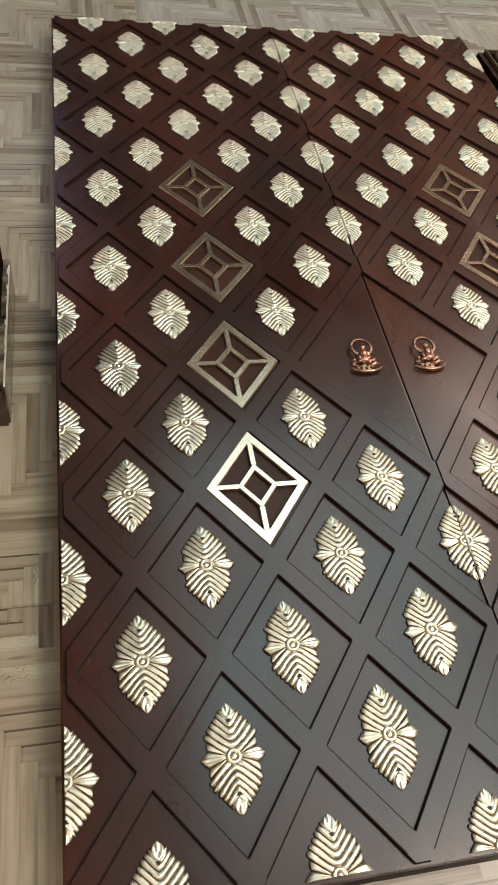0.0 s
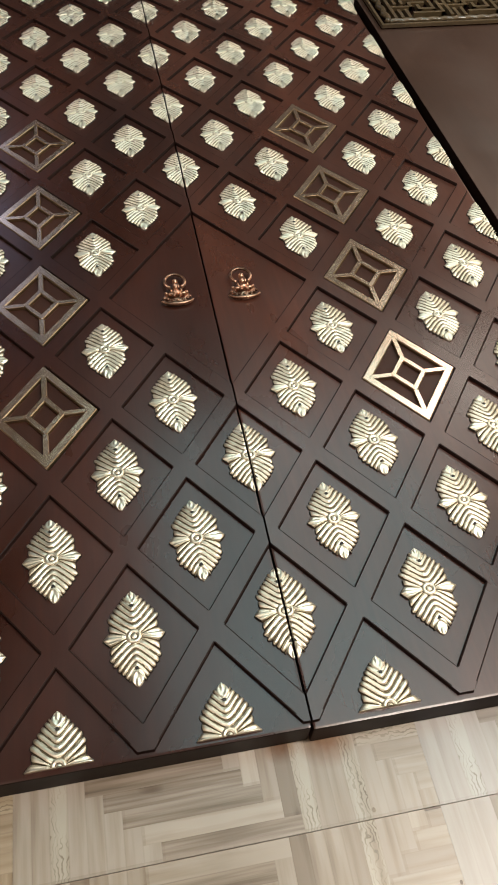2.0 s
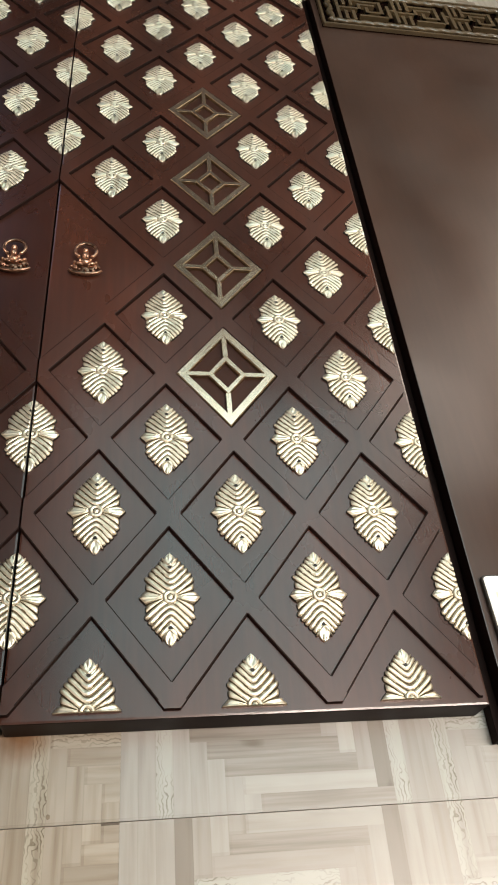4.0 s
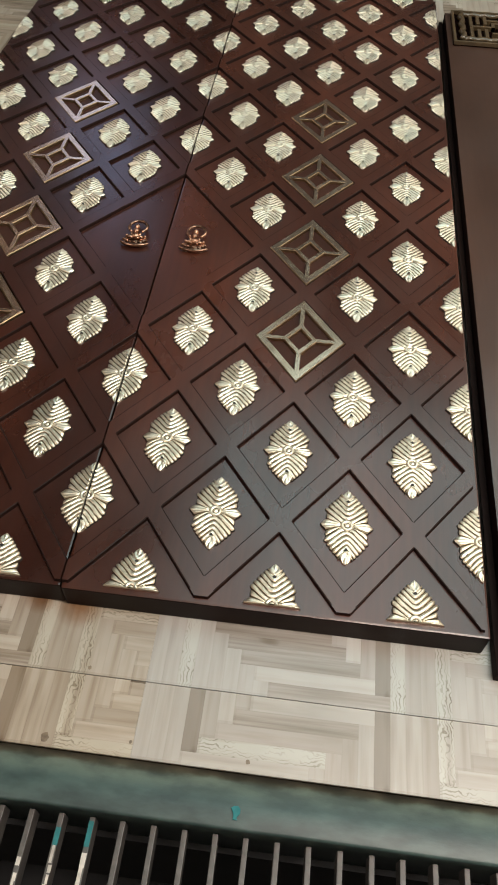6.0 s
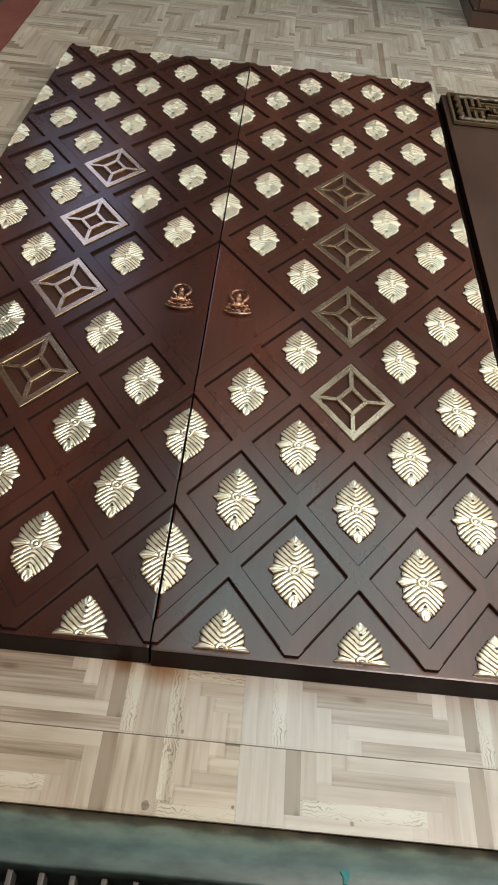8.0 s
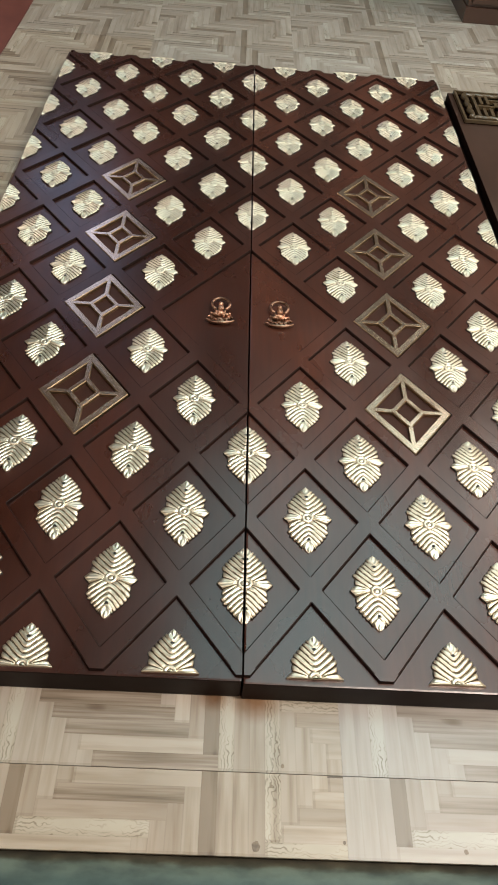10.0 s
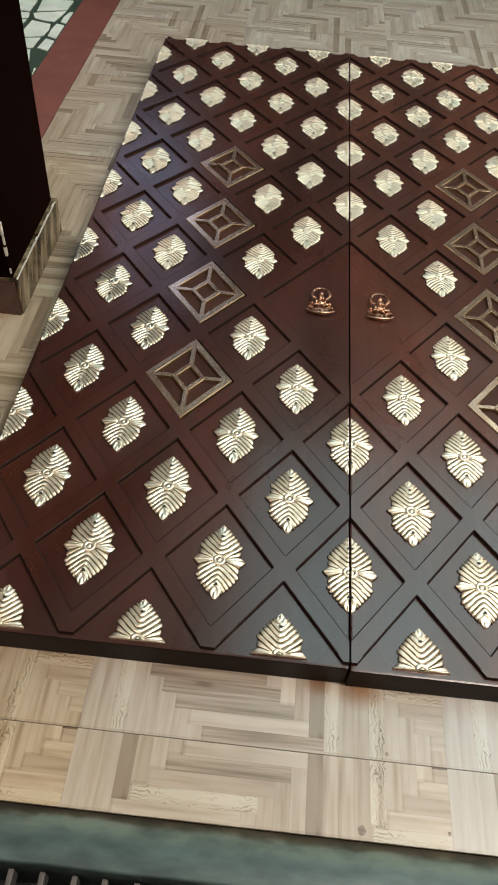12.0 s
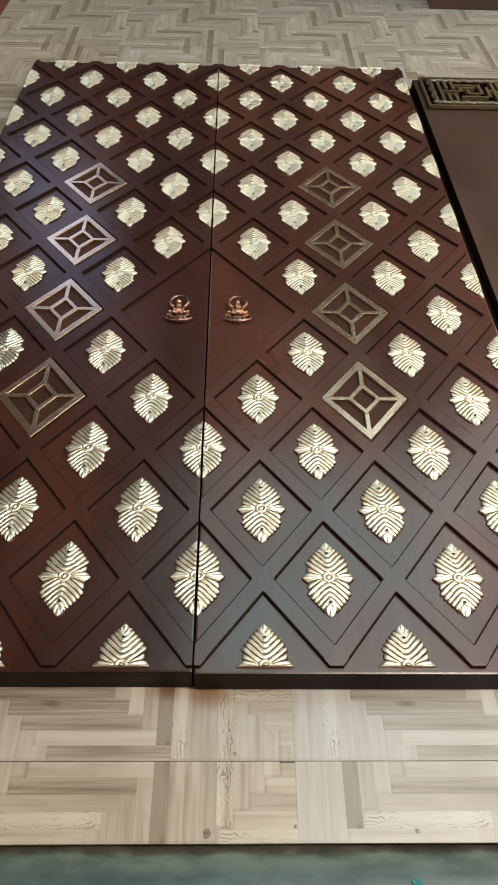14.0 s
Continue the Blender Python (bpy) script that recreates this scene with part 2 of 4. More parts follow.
def plank_print():
    """Wood-print tile glaze: each plank its own tone, streaks along its length."""
    m, n, l, p = material("wood_print_tile", 0.34)
    uv = n.new("ShaderNodeUVMap")
    uv.uv_map = "plank"
    # batch map: u = how brown the tile is, v = which plank of the printed pattern
    batch = n.new("ShaderNodeUVMap")
    batch.uv_map = "batch"
    tone_of = n.new("ShaderNodeSeparateXYZ")
    l.new(batch.outputs[0], tone_of.inputs[0])
    rnd = tone_of.outputs[1]
    shift = n.new("ShaderNodeCombineXYZ")
    l.new(math_node(n, l, "MULTIPLY", rnd, 37.0), shift.inputs[0])
    l.new(math_node(n, l, "MULTIPLY", rnd, 91.0), shift.inputs[1])
    add = n.new("ShaderNodeVectorMath")
    l.new(uv.outputs[0], add.inputs[0])
    l.new(shift.outputs[0], add.inputs[1])
    co = add.outputs[0]
    tone = ramp_node(n, [(0.0, (0.443, 0.426, 0.404)), (0.25, (0.404, 0.381, 0.352)), (0.33, (0.375, 0.350, 0.318)), (0.37, (0.365, 0.340, 0.308)), (0.42, (0.275, 0.245, 0.210)), (0.5, (0.414, 0.396, 0.367)), (0.62, (0.458, 0.447, 0.425)), (0.80, (0.497, 0.487, 0.462)), (0.87, (0.404, 0.386, 0.362)), (0.92, (0.424, 0.406, 0.378)), (0.94, (0.525, 0.535, 0.510))])
    tone.color_ramp.interpolation = "LINEAR"
    l.new(rnd, tone.inputs[0])
    streak = noise_node(n, l, co, 30, 5, (0.16, 2.4, 1))
    cloud = noise_node(n, l, co, 9, 3, (0.6, 1.4, 1))
    knot = noise_node(n, l, co, 14, 2, (0.35, 1.6, 1))
    dark = ramp_node(n, [(0.28, (0.50, 0.43, 0.36)), (0.42, (0.80, 0.76, 0.70)), (0.54, (1, 1, 1))])
    l.new(streak, dark.inputs[0])
    patch = ramp_node(n, [(0.3, (0.84, 0.82, 0.79)), (0.7, (1.08, 1.08, 1.08))])
    l.new(cloud, patch.inputs[0])
    line = ramp_node(n, [(0.70, (1, 1, 1)), (0.735, (0.62, 0.54, 0.46)), (0.76, (1, 1, 1))])
    l.new(knot, line.inputs[0])
    out = tone.outputs[0]
    # dark printed line down one side of some planks
    side = n.new("ShaderNodeSeparateXYZ")
    l.new(uv.outputs[0], side.inputs[0])
    some = math_node(n, l, "MULTIPLY", math_node(n, l, "GREATER_THAN", rnd, 0.88), math_node(n, l, "LESS_THAN", rnd, 0.92))
    rim = math_node(n, l, "MULTIPLY", math_node(n, l, "GREATER_THAN", side.outputs[1], 0.0080), some)
    edge = ramp_node(n, [(0.0, (1, 1, 1)), (1.0, (0.30, 0.25, 0.20))])
    l.new(rim, edge.inputs[0])
    # wavy black grain on the palest planks
    wave = n.new("ShaderNodeTexWave")
    wave.bands_direction = "Y"
    for key, value in (("Scale", 62.0), ("Distortion", 13.0), ("Detail", 2.0), ("Detail Scale", 1.1)):
        wave.inputs[key].default_value = value
    l.new(co, wave.inputs["Vector"])
    veined = math_node(n, l, "GREATER_THAN", rnd, 0.93)
    patchy = noise_node(n, l, co, 26, 3, (0.7, 1.2, 1))
    crest = math_node(n, l, "MULTIPLY", math_node(n, l, "MULTIPLY", wave.outputs["Fac"], patchy), veined)
    vein = ramp_node(n, [(0.38, (1, 1, 1)), (0.68, (0.42, 0.37, 0.30))])
    l.new(crest, vein.inputs[0])
    # planks with broken brown streaks
    streaked = math_node(n, l, "MULTIPLY", math_node(n, l, "GREATER_THAN", rnd, 0.29), math_node(n, l, "LESS_THAN", rnd, 0.37))
    broken = noise_node(n, l, co, 60, 4, (0.10, 3.0, 1))
    bands = math_node(n, l, "MULTIPLY", math_node(n, l, "GREATER_THAN", broken, 0.40), streaked)
    soft_bands = math_node(n, l, "MULTIPLY", math_node(n, l, "MULTIPLY", math_node(n, l, "SUBTRACT", broken, 0.40), 4.0), bands)
    streaks = ramp_node(n, [(0.0, (1, 1, 1)), (1.0, (0.40, 0.33, 0.26))])
    l.new(soft_bands, streaks.inputs[0])
    brown = ramp_node(n, [(0.0, (0.775, 0.80, 0.84)), (1.0, (0.74, 0.595, 0.42))])
    l.new(tone_of.outputs[0], brown.inputs[0])
    # darker printed rims along and at the foot of every plank, stronger on some
    across = n.new("ShaderNodeMath")
    across.operation = "ABSOLUTE"
    l.new(side.outputs[1], across.inputs[0])
    outer = math_node(n, l, "MULTIPLY", math_node(n, l, "GREATER_THAN", across.outputs[0], 0.0098), noise_node(n, l, co, 20, 3, (0.5, 1, 1)))
    foot = math_node(n, l, "LESS_THAN", side.outputs[0], 0.0035)
    print_rim = ramp_node(n, [(0.0, (1, 1, 1)), (1.0, (0.40, 0.33, 0.26))])
    l.new(math_node(n, l, "MAXIMUM", math_node(n, l, "MULTIPLY", outer, 0.4), math_node(n, l, "MULTIPLY", foot, math_node(n, l, "ADD", math_node(n, l, "MULTIPLY", rnd, 0.35), 0.1))), print_rim.inputs[0])
    # brown varnish stains on the tiles in front of the meeting stiles
    spot = n.new("ShaderNodeNewGeometry").outputs["Position"]
    blotch = noise_node(n, l, spot, 60, 3)
    shade_or_stain = None
    for cx, reach in ((0.022, 0.042), (-0.038, 0.026)):
        off = n.new("ShaderNodeVectorMath")
        off.operation = "DISTANCE"
        off.inputs[1].default_value = (cx, -0.016, 0)
        l.new(spot, off.inputs[0])
        fade = math_node(n, l, "SUBTRACT", 1.0, math_node(n, l, "DIVIDE", off.outputs["Value"], reach))
        fade = math_node(n, l, "MULTIPLY", math_node(n, l, "MAXIMUM", fade, 0.0), math_node(n, l, "ADD", blotch, 0.6))
        shade_or_stain = fade if shade_or_stain is None else math_node(n, l, "MAXIMUM", shade_or_stain, fade)
    varnish = ramp_node(n, [(0.0, (1, 1, 1)), (0.8, (0.62, 0.40, 0.25))])
    l.new(shade_or_stain, varnish.inputs[0])
    # the browner tiles carry the stronger print
    strength = math_node(n, l, "ADD", math_node(n, l, "MULTIPLY", tone_of.outputs[0], 0.75), 0.25)
    for extra in (dark, patch, line, edge, vein, streaks, brown, print_rim, varnish):
        mul = n.new("ShaderNodeMixRGB")
        mul.blend_type = "MULTIPLY"
        mul.inputs[0].default_value = 1
        if extra in (dark, print_rim, streaks):
            l.new(strength, mul.inputs[0])
        l.new(out, mul.inputs[1])
        l.new(extra.outputs[0], mul.inputs[2])
        out = mul.outputs[0]
    l.new(out, p.inputs["Base Color"])
    l.new(math_node(n, l, "ADD", math_node(n, l, "MULTIPLY", cloud, 0.2), 0.26), p.inputs["Roughness"])
    bump_node(n, l, streak, 0.05, 0.0005, p)
    return m


PLANK = plank_print()


# ---------------------------------------------------------------- mesh helpers
def mesh_of(name, bm, mat, smooth=False):
    me = bpy.data.meshes.new(name)
    bm.normal_update()
    bm.to_mesh(me)
    bm.free()
    me.materials.append(mat)
    if smooth:
        for f in me.polygons:
            f.use_smooth = True
    return me


def thing(name, label, category, group="", kind=""):
    return tagged(new(name), label, category, group, kind)


def shaded_sides(ob, shade_or_stain=None, steep=0.97):
    """Upright faces of a board take a darker wood that paints in their shade."""
    ob.data.materials.append(shade_or_stain or EDGE_SHADE)
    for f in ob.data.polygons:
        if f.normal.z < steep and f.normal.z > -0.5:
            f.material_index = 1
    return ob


def part(name, bm, mat, parent, label="", smooth=False):
    ob = new(name, mesh_of(name, bm, mat, smooth))
    ob.parent = parent
    return tagged(ob, label)


def solid(name, bm, mat, label, category, kind="", smooth=False):
    return tagged(new(name, mesh_of(name, bm, mat, smooth)), label, category, "", kind)


def box(bm, x0, x1, y0, y1, z0, z1, bevel=0.0):
    vs = bmesh.ops.create_cube(bm, size=1)["verts"]
    for v in vs:
        v.co = Vector((x0 + (v.co.x + 0.5) * (x1 - x0), y0 + (v.co.y + 0.5) * (y1 - y0), z0 + (v.co.z + 0.5) * (z1 - z0)))
    if bevel:
        es = list({e for v in vs for e in v.link_edges})
        bmesh.ops.bevel(bm, geom=es, offset=bevel, segments=2, affect="EDGES", profile=0.7)
    return bm


def boxed(*a, **k):
    return box(bmesh.new(), *a, **k)


def clip(poly, nx, ny, d):
    """The part of a convex polygon where nx*x + ny*y <= d."""
    out = []
    for (ax, ay), (bx, by) in zip(poly, poly[1:] + poly[:1]):
        fa, fb = nx * ax + ny * ay - d, nx * bx + ny * by - d
        if fa <= 0:
            out.append((ax, ay))
        if fa * fb < 0:
            t = fa / (fa - fb)
            out.append((ax + t * (bx - ax), ay + t * (by - ay)))
    return out


def tidy(poly, least=0.0015):
    out = []
    for p in poly:
        if not out or math.dist(out[-1], p) > least:
            out.append(p)
    while len(out) > 1 and math.dist(out[0], out[-1]) <= least:
        out.pop()
    return out


def shrink(poly, by):
    """A convex polygon, counter-clockwise, with its sides moved inwards."""
    n, out = len(poly), []
    for i in range(n):
        p0, p1, p2 = Vector(poly[i - 1]), Vector(poly[i]), Vector(poly[(i + 1) % n])
        d1, d2 = (p1 - p0).normalized(), (p2 - p1).normalized()
        n1, n2 = Vector((-d1.y, d1.x)), Vector((-d2.y, d2.x))
        k = n1 + n2
        k = k / max(0.25, k.length_squared / 2)
        out.append(tuple(p1 + k * by))
    return out


def slab_of(bm, poly, z0, z1, edge=0.001, splay=0.0):
    """An upright prism over a convex polygon, its top arris eased and its foot splayed."""
    top = shrink(poly, edge) if edge else poly
    foot = shrink(poly, -splay) if splay else poly
    rings = [[bm.verts.new((x, y, z)) for x, y in ring] for ring, z in ((foot, z0), (poly, z1 - edge), (top, z1))]
    n = len(poly)
    for a, b in zip(rings, rings[1:]) if edge else [(rings[0], rings[2])]:
        for i in range(n):
            bm.faces.new((a[i], a[(i + 1) % n], b[(i + 1) % n], b[i]))
    bm.faces.new(rings[2])
    bm.faces.new(rings[0][::-1])
    return bm


# ---------------------------------------------------------------- structure
def shell():
    x0, x1, y0, y1 = -2.6, 2.6, -2.4, FAR
    sx0, sx1, sy0, sy1 = SKYLIGHT
    bm = bmesh.new()
    for r in ((x0, sx0, y0, y1), (sx1, x1, y0, y1), (sx0, sx1, y0, sy0), (sx0, sx1, sy1, y1)):
        box(bm, *r, CEIL, CEIL + 0.14)
    solid("ceiling", bm, CEILING_PAINT, "pale painted ceiling with a skylight opening", "ceiling", "structure")
    wx0, wx1, wz0, wz1 = WINDOW
    bm = bmesh.new()
    for r in ((x0, wx0, 0, CEIL), (wx1, x1, 0, CEIL), (wx0, wx1, 0, wz0), (wx0, wx1, wz1, CEIL)):
        box(bm, r[0], r[1], FAR, FAR + 0.2, r[2], r[3])
    solid("wall_north", bm, NORTH_DARK, "unseen wall, dark to keep reflections dark, with a window opening", "wall", "structure")
    solid("wall_south", boxed(x0, x1, y0 - 0.2, y0, -0.6, CEIL), WALL_PAINT, "tan painted wall", "wall", "structure")
    solid("wall_west", boxed(x0 - 0.2, x0, y0, y1, -0.6, CEIL), WALL_PAINT, "tan painted wall", "wall", "structure")
    ey0, ey1, ez0, ez1 = EAST_FILL
    bm = bmesh.new()
    for r in ((y0, ey0, -0.6, CEIL), (ey1, y1, -0.6, CEIL), (ey0, ey1, -0.6, ez0), (ey0, ey1, ez1, CEIL)):
        box(bm, x1, x1 + 0.2, *r)
    solid("wall_east", bm, WALL_PAINT, "tan painted wall with an opening added for the fill light", "wall", "structure")
    # frame of the added opening for the side fill light
    window = thing("fill_opening_frame", "unseen white frame added around the side fill light", "window", kind="structure")
    for r in ((ey0, ey1, ez0, ez0 + 0.05), (ey0, ey1, ez1 - 0.05, ez1), (ey0, ey0 + 0.05, ez0 + 0.05, ez1 - 0.05), (ey1 - 0.05, ey1, ez0 + 0.05, ez1 - 0.05)):
        part("window_frame", boxed(x1 + 0.03, x1 + 0.08, *r, bevel=0.004), SASH_PAINT, window)
    # unseen housings for the added fill lights
    for px, py, pw, pd, _ in FILL_PANELS:
        light = thing("fill_panel", "unseen flat white panel added for warm fill light", "ceiling light", "ceiling lights")
        part("frame", boxed(px - pw, px + pw, py - pd, py + pd, CEIL - 0.03, CEIL + 0.001, bevel=0.004), SASH_PAINT, light)
        part("diffuser", boxed(px - pw + 0.02, px + pw - 0.02, py - pd + 0.02, py + pd - 0.02, CEIL - 0.036, CEIL - 0.0305), SASH_PAINT, light)
    window = thing("window_1", "white painted window frame in the far wall", "window", kind="structure")
    for r in ((wx0, wx1, wz0, wz0 + 0.05), (wx0, wx1, wz1 - 0.05, wz1), (wx0, wx0 + 0.05, wz0 + 0.05, wz1 - 0.05), (wx1 - 0.05, wx1, wz0 + 0.05, wz1 - 0.05)):
        part("window_frame", boxed(r[0], r[1], FAR + 0.03, FAR + 0.08, r[2], r[3], bevel=0.004), SASH_PAINT, window)


shell()

# floor bed, border and the sunken grate in front
EDGE_Y, JOINT_X, JOINT_Y, TILE, W, N = -0.2248, 0.143, -0.122, 0.514, 0.514 / 24, 8
BORDER = (-1.0, -0.866)
floor = solid("floor", boxed(BORDER[1], 2.6, EDGE_Y + 0.021, FAR, -0.12, -0.0045), FLOOR_BED, "wood-print floor tiles in pale herringbone planks", "floor", "structure")
solid("border_strip", boxed(BORDER[0], BORDER[1], EDGE_Y + 0.021, FAR, -0.12, 0.0, bevel=0.001), RED_OXIDE, "dull red cement border strip beside the tiles", "border", "structure")
mosaic = solid("mosaic_floor", boxed(-2.6, BORDER[0], EDGE_Y + 0.021, FAR, -0.12, -0.003), GREEN_CEMENT, "crazy-paved marble pieces in dark green cement", "floor", "structure")


def sill_and_grate():
    bm = boxed(-2.6, 2.6, -0.292, EDGE_Y + 0.02, -0.13, -0.010)
    es = [e for e in bm.edges if all(v.co.y < -0.28 and v.co.z > -0.05 for v in e.verts)]
    bmesh.ops.bevel(bm, geom=es, offset=0.004, segments=3, affect="EDGES", profile=0.5)
    bmesh.ops.subdivide_edges(bm, edges=[e for e in bm.edges if abs(e.verts[0].co.x - e.verts[1].co.x) > 1], cuts=90)
    for v in bm.verts:
        k = noise.noise(Vector((v.co.x * 9, v.co.y * 30, 1.7)))
        v.co.y += 0.0018 * k * (v.co.y < -0.24)
        v.co.z += 0.0012 * noise.noise(Vector((v.co.x * 14, v.co.y * 20, 4.1)))
    sill = solid("step_edge", bm, GREEN_PAINT, "worn teal-green painted edging below the tiles", "sill", "structure", smooth=True)
    smear = bmesh.new()
    ring = [(0.290 + 0.0046 * math.cos(a) * (1 + 0.35 * math.sin(3 * a) + 0.3 * math.sin(5 * a + 1)), -0.272 + 0.011 * math.sin(a) * (1 + 0.25 * math.cos(2 * a))) for a in [i * math.tau / 14 for i in range(14)]]
    slab_of(smear, ring, -0.018, -0.0078, 0.0003)
    part("paint_smear", smear, CYAN_PAINT, sill, "cyan paint smear")
    grate = thing("floor_grate", "dull steel bar grate over a dark pit", "grate")
    lengths = boxed(-0.0036, 0.0036, -0.62, 0.0, -0.03, 0.0, bevel=0.0012)
    bar_mesh = mesh_of("bar", lengths, BAR_STEEL)
    for k in range(-36, 33):
        b = new("bar", bar_mesh)
        b.matrix_basis = pose(0.105 + 0.0403 * k + random.uniform(-0.001, 0.001), -0.294, -0.036, 0, 0, random.uniform(-0.3, 0.3))
        b.parent = grate
    for y in (-0.60, -0.90):
        part("cross_bar", boxed(-1.42, 1.42, y - 0.004, y + 0.004, -0.066, -0.052, bevel=0.002), BAR_STEEL, grate)
    for x, y, n in ((0.0647, -0.318, 0.014), (0.105, -0.309, 0.02)):
        part("paint_smear", boxed(x - 0.0034, x + 0.0034, y - n, y + n * 0.5, -0.0365, -0.0354, bevel=0.0003), CYAN_PAINT, grate, "cyan paint smear")
    # white paint worn through along some bars
    for k, y0, y1 in ((-4, -0.36, -0.47), (-3, -0.40, -0.48), (-2, -0.350, -0.46), (-1, -0.332, -0.47), (0, -0.336, -0.48), (1, -0.375, -0.46), (2, -0.385, -0.45), (4, -0.36, -0.40), (5, -0.38, -0.44), (8, -0.36, -0.45)):
        y = y0
        while y > y1:
            ln = random.uniform(0.008, 0.022)
            a, e = random.uniform(-0.0034, -0.001), random.uniform(0.0005, 0.0034)
            x = 0.105 + 0.0403 * k
            part("paint_smear", boxed(x + a, x + e, y - ln, y, -0.0365, -0.0354, bevel=0.0003), WORN_EDGE, grate, "worn white paint")
            y -= ln + random.choice((0.0, 0.002, 0.008))
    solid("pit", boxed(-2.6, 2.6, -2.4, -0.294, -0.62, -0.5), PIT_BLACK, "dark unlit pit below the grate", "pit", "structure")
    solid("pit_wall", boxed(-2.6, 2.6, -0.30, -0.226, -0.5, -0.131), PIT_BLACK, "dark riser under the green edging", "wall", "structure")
    solid("landing", boxed(-2.6, 2.6, -2.4, -0.93, -0.5, -0.036, bevel=0.003), GREEN_CEMENT, "dark cement landing before the grate", "floor", "structure")


sill_and_grate()


# ---------------------------------------------------------------- carved double door lying on the floor
A, B, HW = 0.2045, 0.2667, 0.0856            # lattice pitch across and along, half strip width in lattice units
FACE, PROUD = 0.052, 0.0585
X_IN, X_OUT, Y_LOW, Y_TOP = 0.0012, 0.617, -0.020, 2.137


def arm(p):
    """Reach of the ribs of the leaf ornament, by their place on its axis."""
    pts = ((0.0, 0.0310), (0.010, 0.0272), (0.020, 0.0222), (0.030, 0.0172), (0.040, 0.0125), (0.050, 0.0086))
    for (a, va), (b, vb) in zip(pts, pts[1:]):
        if p <= b:
            return va + (vb - va) * (p - a) / (b - a)
    return pts[-1][1]


RIB = 0.048 / 5.5


